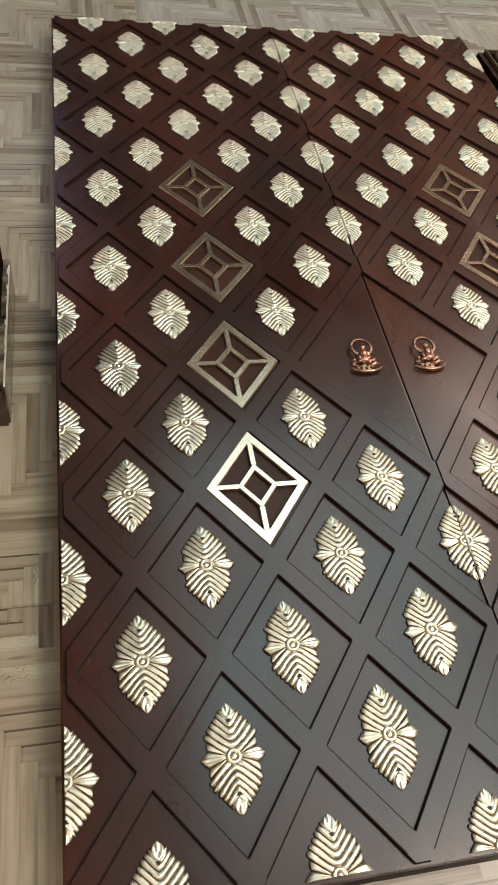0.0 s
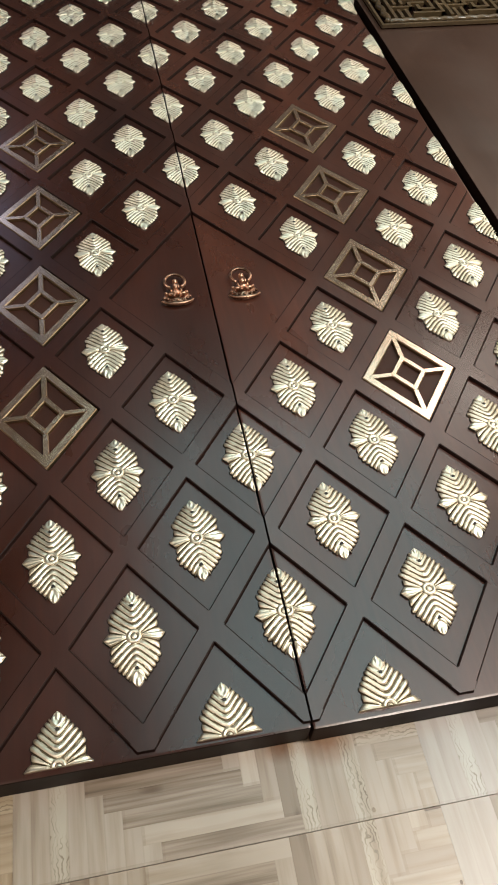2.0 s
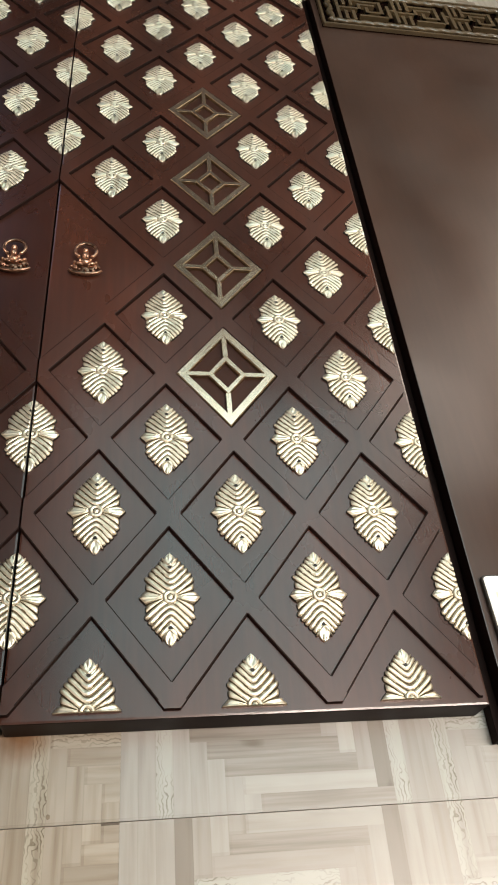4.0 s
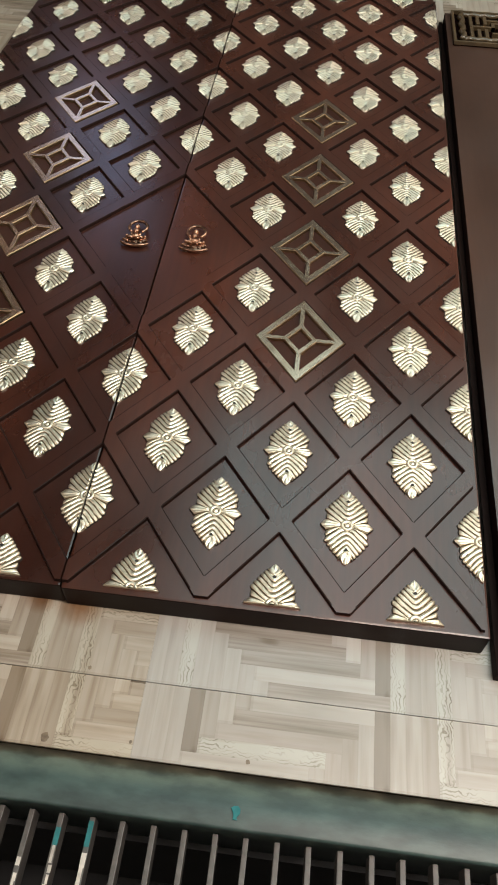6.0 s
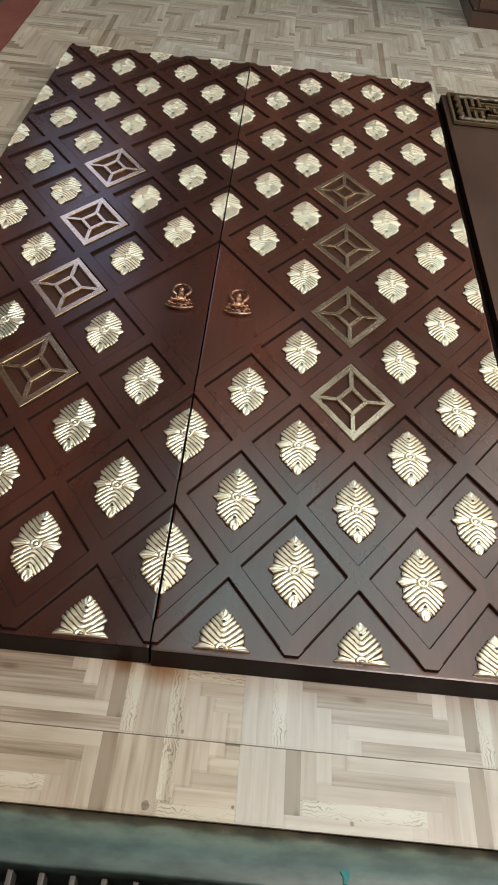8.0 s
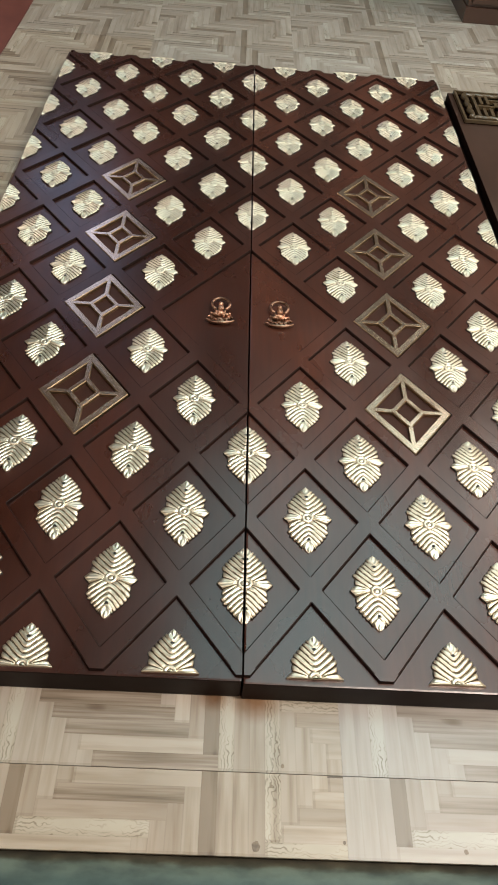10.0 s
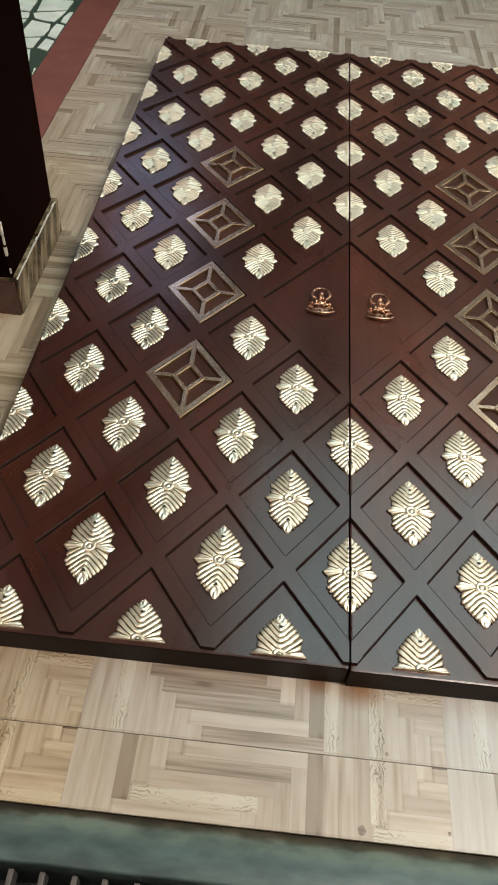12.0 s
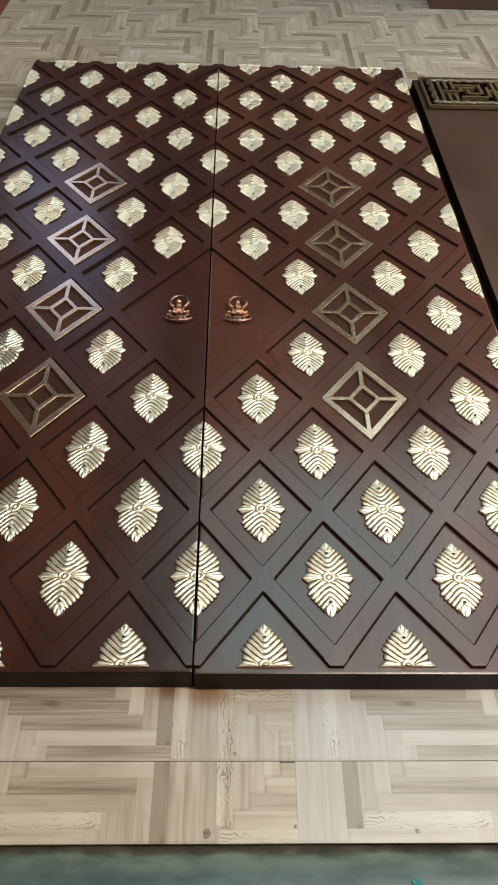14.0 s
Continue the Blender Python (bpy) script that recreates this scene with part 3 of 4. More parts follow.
def ornament(su=(-1, 1), sv=(-1, 1), seed=0):
    """Cast leaf with chevron ribs, side wings, a ringed boss and a bud at each tip; su, sv: which sides of it are there."""
    bm = bmesh.new()
    cols, rise = 10, 0.0033

    def hump(f):
        return abs(math.sin(math.pi * f)) ** 0.5

    def wander(x, y, n):
        return noise.noise(Vector((x * 70, y * 70, seed * 7.3 + n)))

    for a in su:
        for b in sv:
            flip = a * b < 0

            def skin(grid, low=None):
                for n, (r0, r1) in enumerate(zip(grid, grid[1:])):
                    for m, q in enumerate(zip(r0, r0[1:], r1[1:], r1)):
                        if len({tuple(round(k, 6) for k in v.co) for v in q}) > 3:
                            f = bm.faces.new(q[::-1] if flip else q)
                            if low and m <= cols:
                                # rim wall is near-black to paint a shadow outline; low faces take darker brass
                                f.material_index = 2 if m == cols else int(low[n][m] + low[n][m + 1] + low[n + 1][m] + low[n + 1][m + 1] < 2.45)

            def relief(x, y, h, s):
                near = min(1.0, max(0.0, (math.hypot(x, y) - 0.006) / 0.008))
                spine = 0.0008 * max(0.0, 1 - abs(x) / 0.0035)
                return rise * (1 - 0.7 * s * s) + 0.0004 + spine + 0.0031 * h * (0.35 + 0.65 * near) + 0.0004 * wander(x * a, y * b, 9)

            rows, low = [], []
            for i in range(49):
                p = i * 0.048 / 48
                h0 = hump(p / RIB)
                w = 1.10 * arm(p) * (0.885 + 0.13 * h0 + 0.05 * wander(a, b * p * 2, 3))
                k = 0.72 + 8.0 * p
                row, hs = [], []
                for c in range(cols + 1):
                    s = c / cols
                    x = s * w
                    v = p + k * w * (math.sqrt(s * s + 0.05) - math.sqrt(0.05)) * 1.25
                    h = hump(p / RIB + (0.16 * wander(a * x, b * v, 1) * s if 0 < i < 48 else 0))
                    hs.append(h)
                    row.append(bm.verts.new((a * x, b * v, relief(x, v, h, s) - (0.0012 if c == cols else 0))))
                row.append(bm.verts.new((a * (w + 0.0011), row[-1].co.y, 0)))
                rows.append(row)
                low.append(hs + [0])
            skin(rows, low)
            base, fan, low, steps = rows[0], [], [], 24
            for j in range(steps + 1):
                f = j / steps
                u = f / 0.46
                if f < 0.46:
                    h = (1.0 + 0.35 * hump(u * 1.5 + 0.5)) * min(1, (1 - u) * 5)
                    reach = 0.03 + 0.31 * (1 - u ** 1.2) + 0.02 * wander(a, b * f, 5)
                else:
                    h = hump((f - 0.46) / 0.54)
                    reach = 0.08 * h - 0.02
                line = []
                for c in range(cols + 1):
                    s = c / cols
                    x, y = abs(base[c].co.x) * (1 + reach * s ** 3), abs(base[c].co.y) * f
                    line.append(bm.verts.new((a * x, b * y, relief(x, y, h * min(1, 2.2 * s), s) - (0.0012 if c == cols else 0))))
                line.append(bm.verts.new((line[-1].co.x + a * 0.0011, line[-1].co.y, 0)))
                fan.append(line)
                low.append([h] * (cols + 1) + [0])
            skin(fan, low)
            # bud at the tip: a rounded lobe with a groove down its middle
            bud, low = [], []
            for j in range(13):
                f = j / 12
                y = 0.0435 + 0.0230 * f
                w = 0.0104 * max(0.0, 1 - f ** 2.3) ** 0.75 + 0.0004
                line = []
                for c in range(6):
                    q = c / 5
                    z = 0.0036 + 0.0024 * math.sqrt(max(0, 1 - q * q)) * (1 - 0.35 * f) - 0.0010 * f
                    z -= 0.0024 * max(0, 1 - abs(q - 1.5 * max(0, f - 0.40)) * 4.5) * min(1, f * 2)
                    line.append(bm.verts.new((a * w * q, b * y, z)))
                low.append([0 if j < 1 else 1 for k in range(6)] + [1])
                bud.append(line + [bm.verts.new((a * (w + 0.0002), b * y, 0))])
            skin(bud, low)
            if len(sv) == 1:
                low = [bm.verts.new((v.co.x, v.co.y, 0)) for v in fan[0][:-1]]
                skin([low, fan[0][:-1]])
            if len(su) == 1:
                for edge in ([r[0] for r in rows], [r[0] for r in bud]):
                    skin([edge, [bm.verts.new((v.co.x, v.co.y, 0)) for v in edge]])
            # quarter of the boss: ring, groove and centre bead
            prof = [(0.0, 0.0078), (0.0024, 0.0077), (0.0036, 0.0064), (0.0048, 0.0063), (0.0058, 0.0078), (0.0074, 0.0080), (0.0090, 0.0076), (0.0103, 0.0058), (0.0106, 0.0034)]
            arcs = [[bm.verts.new((a * r * math.cos(g), b * r * math.sin(g), z)) for g in [math.pi / 2 * i / 6 for i in range(7)]] for r, z in prof]
            for r0, r1 in zip(arcs, arcs[1:]):
                for q in zip(r0, r1, r1[1:], r0[1:]):
                    qs = list(dict.fromkeys(q)) if r0 is not arcs[0] else [q[0], q[1], q[2]]
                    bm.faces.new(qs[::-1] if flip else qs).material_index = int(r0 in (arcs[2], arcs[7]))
    bmesh.ops.remove_doubles(bm, verts=bm.verts, dist=0.00004)
    return bm


def hole(v, sides=(-1, 1)):
    ring = [(0.0024 * math.cos(g), v + 0.0024 * math.sin(g)) for g in [i * math.tau / 10 for i in range(10)]]
    for s in (-1, 1):
        if s not in sides:
            ring = clip(ring, s, 0, 0)
    return slab_of(bmesh.new(), tidy(ring, 0.0003), 0, 0.0075, 0)


def add_dark_slots(me):
    me.materials.append(GROOVE_DARK)
    # third slot: the shadow outline painted on the ornament's side faces
    me.materials.append(NAIL_AND_SHADE)
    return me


ORNAMENTS = {}
for key, su, sv in (("whole", (-1, 1), (-1, 1)), ("left", (-1,), (-1, 1)), ("right", (1,), (-1, 1)), ("upper", (-1, 1), (1,)), ("lower", (-1, 1), (-1,))):
    casts = 4 if key == "whole" else 2
    ORNAMENTS[key] = ([add_dark_slots(mesh_of("leaf_ornament", ornament(su, sv, k), PALE_BRASS, True)) for k in range(casts)], [mesh_of("nail_hole", hole(b * 0.0435, su), NAIL_AND_SHADE) for b in sv])


def put_ornament(key, x, y, leaf):
    bodies, holes = ORNAMENTS[key]
    ob = new("leaf_ornament", random.choice(bodies))
    twist = random.uniform(-1.6, 1.6) if key == "whole" else 0
    ob.matrix_basis = pose(x, y, FACE + 0.0002, 0, 0, twist)
    ob.parent = leaf
    tagged(ob, "pale cast brass leaf ornament")
    for h in holes:
        o = new("nail_hole", h)
        o.parent = ob
    return ob


def lattice_strips(side):
    """Strips of one leaf as polygons; side 1 is the leaf at positive x."""
    box_lines = [(side, 0, 0.608), (-side, 0, -X_IN - 0.0003), (0, 1, 2.1362), (0, -1, 0.010)]
    out = []

    def band(sign, k):
        # strip sign*x/A + y/B = k as a long polygon
        pts = []
        for y, e in ((-0.6, -HW), (-0.6, HW), (2.8, HW), (2.8, -HW)):
            pts.append(((k + e - y / B) * A * sign, y))
        area = sum(p[0] * q[1] - q[0] * p[1] for p, q in zip(pts, pts[1:] + pts[:1]))
        return pts if area > 0 else pts[::-1]

    def cut(poly, lines, square):
        for l in lines:
            if len(poly) > 2:
                poly = clip(poly, *l)
        poly = tidy(poly)
        if len(poly) > 2 and sum(p[0] * q[1] - q[0] * p[1] for p, q in zip(poly, poly[1:] + poly[:1])) > 2e-5:
            return [(poly, square)]
        return []

    # x/A + y/B = d falls to the right and carries the crossings; y/B - x/A = c rises and butts between
    for d in range(-4, 13):
        pieces = []
        for c in range(-4, 13):
            gone = d == 3 and 2 <= c < 4
            if c >= -d and not gone:
                pieces += cut(band(1, d), box_lines + [(1 / A, -1 / B, -c - HW), (-1 / A, 1 / B, c + 1 - HW)], False)
            if c >= -d and not (d == 3 and c == 3):
                pieces += cut(band(1, d), box_lines + [(1 / A, -1 / B, -c + HW), (-1 / A, 1 / B, c + HW)], True)
        if pieces:
            out.append((1, pieces))
    for c in range(-3, 13):
        for d in range(-4, 13):
            if c == 3 and d in (2, 3) or d < -c:
                continue
            pieces = cut(band(-1, c), box_lines + [(-1 / A, -1 / B, -d - HW), (1 / A, 1 / B, d + 1 - HW)], False)
            if pieces:
                out.append((-1, pieces))
    return out


def eased(poly, directions, by):
    """A convex polygon with only the sides square to the given directions moved inwards."""
    n, out = len(poly), []
    sides = []
    for i in range(n):
        p, q = Vector(poly[i]), Vector(poly[(i + 1) % n])
        d = (q - p).normalized()
        nrm = Vector((-d.y, d.x))
        move = by if any(abs(nrm.dot(Vector(k).normalized())) > 0.9999 for k in directions) else 0.0
        sides.append((p + nrm * move, d))
    for i in range(n):
        (p, d), (q, e) = sides[i - 1], sides[i]
        det = d.x * e.y - d.y * e.x
        t = ((q.x - p.x) * e.y - (q.y - p.y) * e.x) / det if abs(det) > 1e-4 else 0
        out.append(tuple(p + d * t) if abs(det) > 1e-4 else tuple(q))
    return out


def strip_piece(bm, poly, directions):
    top = eased(poly, directions, 0.0015)
    foot = shrink(poly, -0.0014)
    rings = [[bm.verts.new((x, y, z)) for x, y in ring] for ring, z in ((foot, FACE - 0.001), (poly, PROUD - 0.0006), (top, PROUD))]
    n = len(poly)
    for a, b in zip(rings, rings[1:]):
        for i in range(n):
            bm.faces.new((a[i], a[(i + 1) % n], b[(i + 1) % n], b[i]))
    bm.faces.new(rings[2])
    bm.faces.new(rings[0][::-1])


def plate(bm, outer, inner, z0, z1):
    """A diamond ring given by its half diagonals."""
    o = [(outer[0], 0), (0, outer[1]), (-outer[0], 0), (0, -outer[1])]
    i = [(inner[0], 0), (0, inner[1]), (-inner[0], 0), (0, -inner[1])]
    e, d = 0.0012, 0.0014
    prof = [(o, z0, 0), (o, z1 - d, 0), (o, z1, e), (i, z1, -e), (i, z1 - d, 0), (i, z0, 0)]
    rings = [[bm.verts.new((x * (1 - 1.6 * sh / max(abs(x), abs(y))), y * (1 - 1.6 * sh / max(abs(x), abs(y))), z)) for x, y in r] for r, z, sh in prof]
    for a, b in zip(rings, rings[1:]):
        for k in range(4):
            bm.faces.new((a[k], a[(k + 1) % 4], b[(k + 1) % 4], b[k]))


def diamond_frame():
    bm = bmesh.new()
    z0, z1 = 0.0, 0.0085
    plate(bm, (0.0835, 0.1090), (0.0660, 0.0862), z0, z1)
    plate(bm, (0.0335, 0.0437), (0.0215, 0.0281), z0, z1)
    for dx, dy, ra, rb in ((1, 0, 0.030, 0.072), (-1, 0, 0.030, 0.072), (0, 1, 0.040, 0.093), (0, -1, 0.040, 0.093)):
        h = 0.0044
        pts = [(ra, -h), (rb, -h), (rb, h), (ra, h)]
        slab_of(bm, [(p * dx - q * dy, p * dy + q * dx) for p, q in pts], z0, z1 - 0.0003, 0.0005)
    return bm


BACKING_MESH = mesh_of("backing", slab_of(bmesh.new(), [(0.078, 0), (0, 0.102), (-0.078, 0), (0, -0.102)], 0.0, 0.0015, 0), PLATE_LACQUER)
FRAME_MESH = mesh_of("diamond_frame", diamond_frame(), FLAT_BRASS)
FRAME_MESH.materials.append(SHADED_BRASS)
# walls and bevels of the frame take the painted shade
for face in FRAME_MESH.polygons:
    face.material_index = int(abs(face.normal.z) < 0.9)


def lump(bm, x, y, z, rx, ry, rz, seg=10):
    vs = bmesh.ops.create_uvsphere(bm, u_segments=seg, v_segments=seg - 3, radius=1)["verts"]
    for v in vs:
        v.co = Vector((x + v.co.x * rx, y + v.co.y * ry, z + v.co.z * rz))


def tube(bm, pts, r, seg=8, closed=False):
    """A round bar along points."""
    rings = []
    n = len(pts)
    for i, p in enumerate(pts):
        p = Vector(p)
        a = Vector(pts[i - 1] if (closed or i) else pts[0])
        b = Vector(pts[(i + 1) % n] if (closed or i < n - 1) else pts[-1])
        d = (b - a).normalized()
        up = Vector((0, 0, 1)) if abs(d.z) < 0.9 else Vector((1, 0, 0))
        s = d.cross(up).normalized()
        t = s.cross(d)
        rr = r(i / max(1, n - 1)) if callable(r) else r
        rings.append([bm.verts.new(p + (s * math.cos(g) + t * math.sin(g)) * rr) for g in [k * math.tau / seg for k in range(seg)]])
    for a, b in zip(rings, rings[1:] + (rings[:1] if closed else [])):
        for k in range(seg):
            bm.faces.new((a[k], a[(k + 1) % seg], b[(k + 1) % seg], b[k]))
    if not closed:
        bm.faces.new(rings[0][::-1])
        bm.faces.new(rings[-1])




def knocker_meshes():
    base = bmesh.new()
    tube(base, [(0.0300 * math.sin(g), 0.012 - 0.013 * math.cos(g), 0.006) for g in [-1.35 + 2.7 * i / 16 for i in range(17)]], lambda f: 0.0020 + 0.0022 * math.sin(math.pi * f), 8)
    slab_of(base, [(0.025 * math.cos(g), 0.020 + 0.016 * math.sin(g)) for g in [i * math.tau / 20 for i in range(20)]], 0, 0.006, 0.0015)
    for i in range(7):
        g = -1.25 + 2.5 * i / 6
        lump(base, 0.0250 * math.sin(g), 0.0190 - 0.0115 * math.cos(g), 0.007, 0.0034, 0.0028, 0.0032, 8)
    ring = bmesh.new()
    tube(ring, [(0.0190 * math.sin(g), 0.055 - 0.0205 * math.cos(g), 0.011) for g in [0.6 + (math.tau - 1.2) * i / 24 for i in range(25)]], 0.0031, 8)
    # small figure below the ring, simplified to lumps
    figure = bmesh.new()
    for x, y, z, rx, ry, rz in ((0, 0.024, 0.010, 0.009, 0.007, 0.007), (-0.011, 0.019, 0.011, 0.007, 0.0042, 0.005), (0.011, 0.019, 0.011, 0.007, 0.0042, 0.005), (0.0, 0.036, 0.014, 0.006, 0.009, 0.007), (0, 0.049, 0.015, 0.0055, 0.0064, 0.006),
                                (0.004, 0.031, 0.020, 0.0026, 0.007, 0.003), (-0.009, 0.030, 0.011, 0.0028, 0.005, 0.003), (0.009, 0.030, 0.011, 0.0028, 0.005, 0.003), (-0.0190, 0.027, 0.007, 0.0034, 0.0038, 0.004), (0.0190, 0.027, 0.007, 0.0034, 0.0038, 0.004),
                                (-0.006, 0.0145, 0.013, 0.0034, 0.0028, 0.003), (0.006, 0.0145, 0.013, 0.0034, 0.0028, 0.003)):
        lump(figure, x, y, z, rx, ry, rz)
    return [mesh_of("base", base, ANTIQUE, True), mesh_of("ring", ring, ANTIQUE, True), mesh_of("figure", figure, ANTIQUE, True)]


KNOCKER = knocker_meshes()


def door_leaf(side):
    leaf = thing("door_leaf", "dark varnished wooden door leaf with diamond lattice and brass leaves", "door", "double door")
    # the leaves' different reflections are put into the wood colour
    wood = DOOR_WOOD if side < 0 else LIT_WOOD
    xs = sorted((side * X_IN, side * X_OUT))
    low = Y_LOW if side > 0 else Y_LOW + 0.003
    shaded_sides(part("slab", boxed(xs[0], xs[1], low, Y_TOP, 0.0005, FACE, bevel=0.003), wood, leaf), SIDE_SHADE, 0.35)
    for fall, pieces in lattice_strips(side):
        bm = bmesh.new()
        for poly, square in pieces:
            strip_piece(bm, poly, () if square else ((fall / A, 1 / B),))
        # strip sides and eased arrises get their shade as colour
        shaded_sides(part("lattice_strip", bm, wood, leaf), LATTICE_SHADE, 0.99)
    for i2 in range(0, 7):
        for j2 in range(0, 17):
            if (i2 + j2) % 2 == 0:
                continue
            i, j = i2 / 2 * side, j2 / 2
            x, y = i * A, j * B
            if i2 == 3 and 4 <= j2 <= 10 and j2 % 2 == 0:
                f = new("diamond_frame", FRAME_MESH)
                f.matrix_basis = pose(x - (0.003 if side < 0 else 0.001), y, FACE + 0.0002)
                f.parent = leaf
                tagged(f, "flat brushed brass diamond frame")
                new("backing", BACKING_MESH).parent = f
                continue
            if abs(i) + abs(j - 3) < 0.95:
                continue
            if i2 == 0:
                put_ornament("right" if side > 0 else "left", side * (X_IN + 0.0008), y + 0.005, leaf)
            elif i2 == 6:
                put_ornament("left" if side > 0 else "right", side * (X_OUT - 0.004), y, leaf)
            elif j2 == 0:
                put_ornament("upper", x, -0.010, leaf)
            elif j2 == 16:
                put_ornament("lower", x, Y_TOP - 0.001, leaf)
            else:
                put_ornament("whole", x, y + 0.003, leaf)
    k = thing("door_knocker", "", "")
    k.matrix_basis = pose(side * 0.063, 0.768, FACE)
    k.parent = leaf
    for me in KNOCKER:
        o = new(me.name, me)
        o.parent = k
    k["label"] = "antique copper-brass ring knocker on a lobed base"
    return leaf


door_leaf(-1)
door_leaf(1)


# ---------------------------------------------------------------- plain door beside it, with a carved head
def plain_door():
    door = thing("plain_door", "plain dark brown wooden door with a fretwork carved head, lying on tiles", "door")
    x0, x1, y0, y1, top = 0.643, 1.30, -0.058, 2.062, 0.05
    shaded_sides(part("slab", boxed(x0, x1, y0, y1, 0.0005, top, bevel=0.002), PANEL_WOOD, door))
    # dark strip added to stand for the shade between the two doors
    part("gap_shade_strip", boxed(x0 - 0.0125, x0 - 0.0005, y0, y1, 0.0005, 0.022, bevel=0.0015), EDGE_SHADE, door, "dark strip added as the shade in the gap")
    hx0, hx1, hy0, hy1 = x0 + 0.016, x1 - 0.016, 1.838, 2.056
    part("backing", boxed(hx0, hx1, hy0, hy1, top - 0.001, top + 0.003), PILLAR_WOOD, door)
    z = top + 0.003
    for r in ((hx0, hx1, hy0, hy0 + 0.008), (hx0, hx1, hy1 - 0.008, hy1), (hx0, hx0 + 0.008, hy0 + 0.008, hy1 - 0.008), (hx1 - 0.008, hx1, hy0 + 0.008, hy1 - 0.008)):
        part("moulding", boxed(*r, z - 0.002, z + 0.010, bevel=0.002), CARVED_WOOD, door)
    # waved inner border
    for y, s in ((hy0 + 0.022, 1), (hy1 - 0.022, -1)):
        bm = bmesh.new()
        tube(bm, [(hx0 + 0.03 + (hx1 - hx0 - 0.06) * i / 90, y + s * 0.006 * abs(math.sin(i * 0.52)), z + 0.007) for i in range(91)], 0.0075, 6)
        part("waved_border", bm, CARVED_WOOD, door, smooth=True)
    for x, s in ((hx0 + 0.024, 1), (hx1 - 0.024, -1)):
        bm = bmesh.new()
        tube(bm, [(x + s * 0.008 * abs(math.sin(i * 0.36)), hy0 + 0.025 + (hy1 - hy0 - 0.05) * i / 30, z + 0.007) for i in range(31)], 0.009, 6)
        part("waved_border", bm, CARVED_WOOD, door, smooth=True)
    # fretwork: repeating meander of narrow bars
    gx0, gy0, cell, bar = hx0 + 0.056, hy0 + 0.044, 0.0205, 0.0050
    unit = ((0, 0, 0, 6), (1, 0, 1, 2), (1, 4, 1, 6), (0, 3, 3, 3), (2, 4, 2, 6), (2, 0, 2, 2), (2, 5, 6, 5), (3, 1, 7, 1), (3, 3, 3, 4), (3, 4, 5, 4), (6, 2, 6, 5), (4, 2, 6, 2), (4, 2, 4, 3), (7, 1, 7, 4), (7, 3, 8, 3), (8, 0, 8, 6))
    cols = int((hx1 - hx0 - 0.112) / cell / 8)
    width = (hx1 - hx0 - 0.112) / (cols * 8)
    rows = (hy1 - hy0 - 0.088) / 6
    for c in range(cols):
        for n, (ax, ay, bx, by) in enumerate(unit):
            if c and ax == bx == 0:
                continue
            px0, px1 = gx0 + (c * 8 + ax) * width - bar, gx0 + (c * 8 + bx) * width + bar
            py0, py1 = gy0 + ay * rows - bar, gy0 + by * rows + bar
            part("fret_bar", boxed(px0, px1, py0, py1, z - 0.001, z + 0.0100 + 0.00025 * n), CARVED_WOOD, door)
    return door


plain_door()


def rounded(x0, x1, y0, y1, r):
    pts = []
    for cx, cy, a in ((x1 - r, y0 + r, -90), (x1 - r, y1 - r, 0), (x0 + r, y1 - r, 90), (x0 + r, y0 + r, 180)):
        pts += [(cx + r * math.cos(radians(a + 18 * k)), cy + r * math.sin(radians(a + 18 * k))) for k in range(6)]
    return pts


def sign_plate():
    s = thing("sign_plate", "thin glossy white printed plate with black rim on a door", "sign")
    s.matrix_basis = pose(0.7195, 0.0595, 0.0502, 0, 0, 1.2)
    part("tray", slab_of(bmesh.new(), rounded(-0.065, 0.065, -0.104, 0.104, 0.007), 0, 0.0070, 0.0008), NAIL_AND_SHADE, s, "black rim")
    face = part("face", slab_of(bmesh.new(), rounded(-0.0625, 0.0625, -0.1015, 0.1015, 0.006), 0.0060, 0.0078, 0.0004), CARD_WHITE, s)
    for x0, x1, y0, y1, mat in ((-0.050, 0.04, 0.062, 0.076, CARD_YELLOW), (-0.047, -0.030, 0.030, 0.040, NAIL_AND_SHADE), (-0.022, 0.01, 0.030, 0.040, NAIL_AND_SHADE), (-0.040, 0.03, -0.012, -0.008, NAIL_AND_SHADE), (-0.040, 0.02, -0.030, -0.026, NAIL_AND_SHADE)):
        part("printed_bar", boxed(x0, x1, y0, y1, 0.0070, 0.0080), mat, face)


sign_plate()


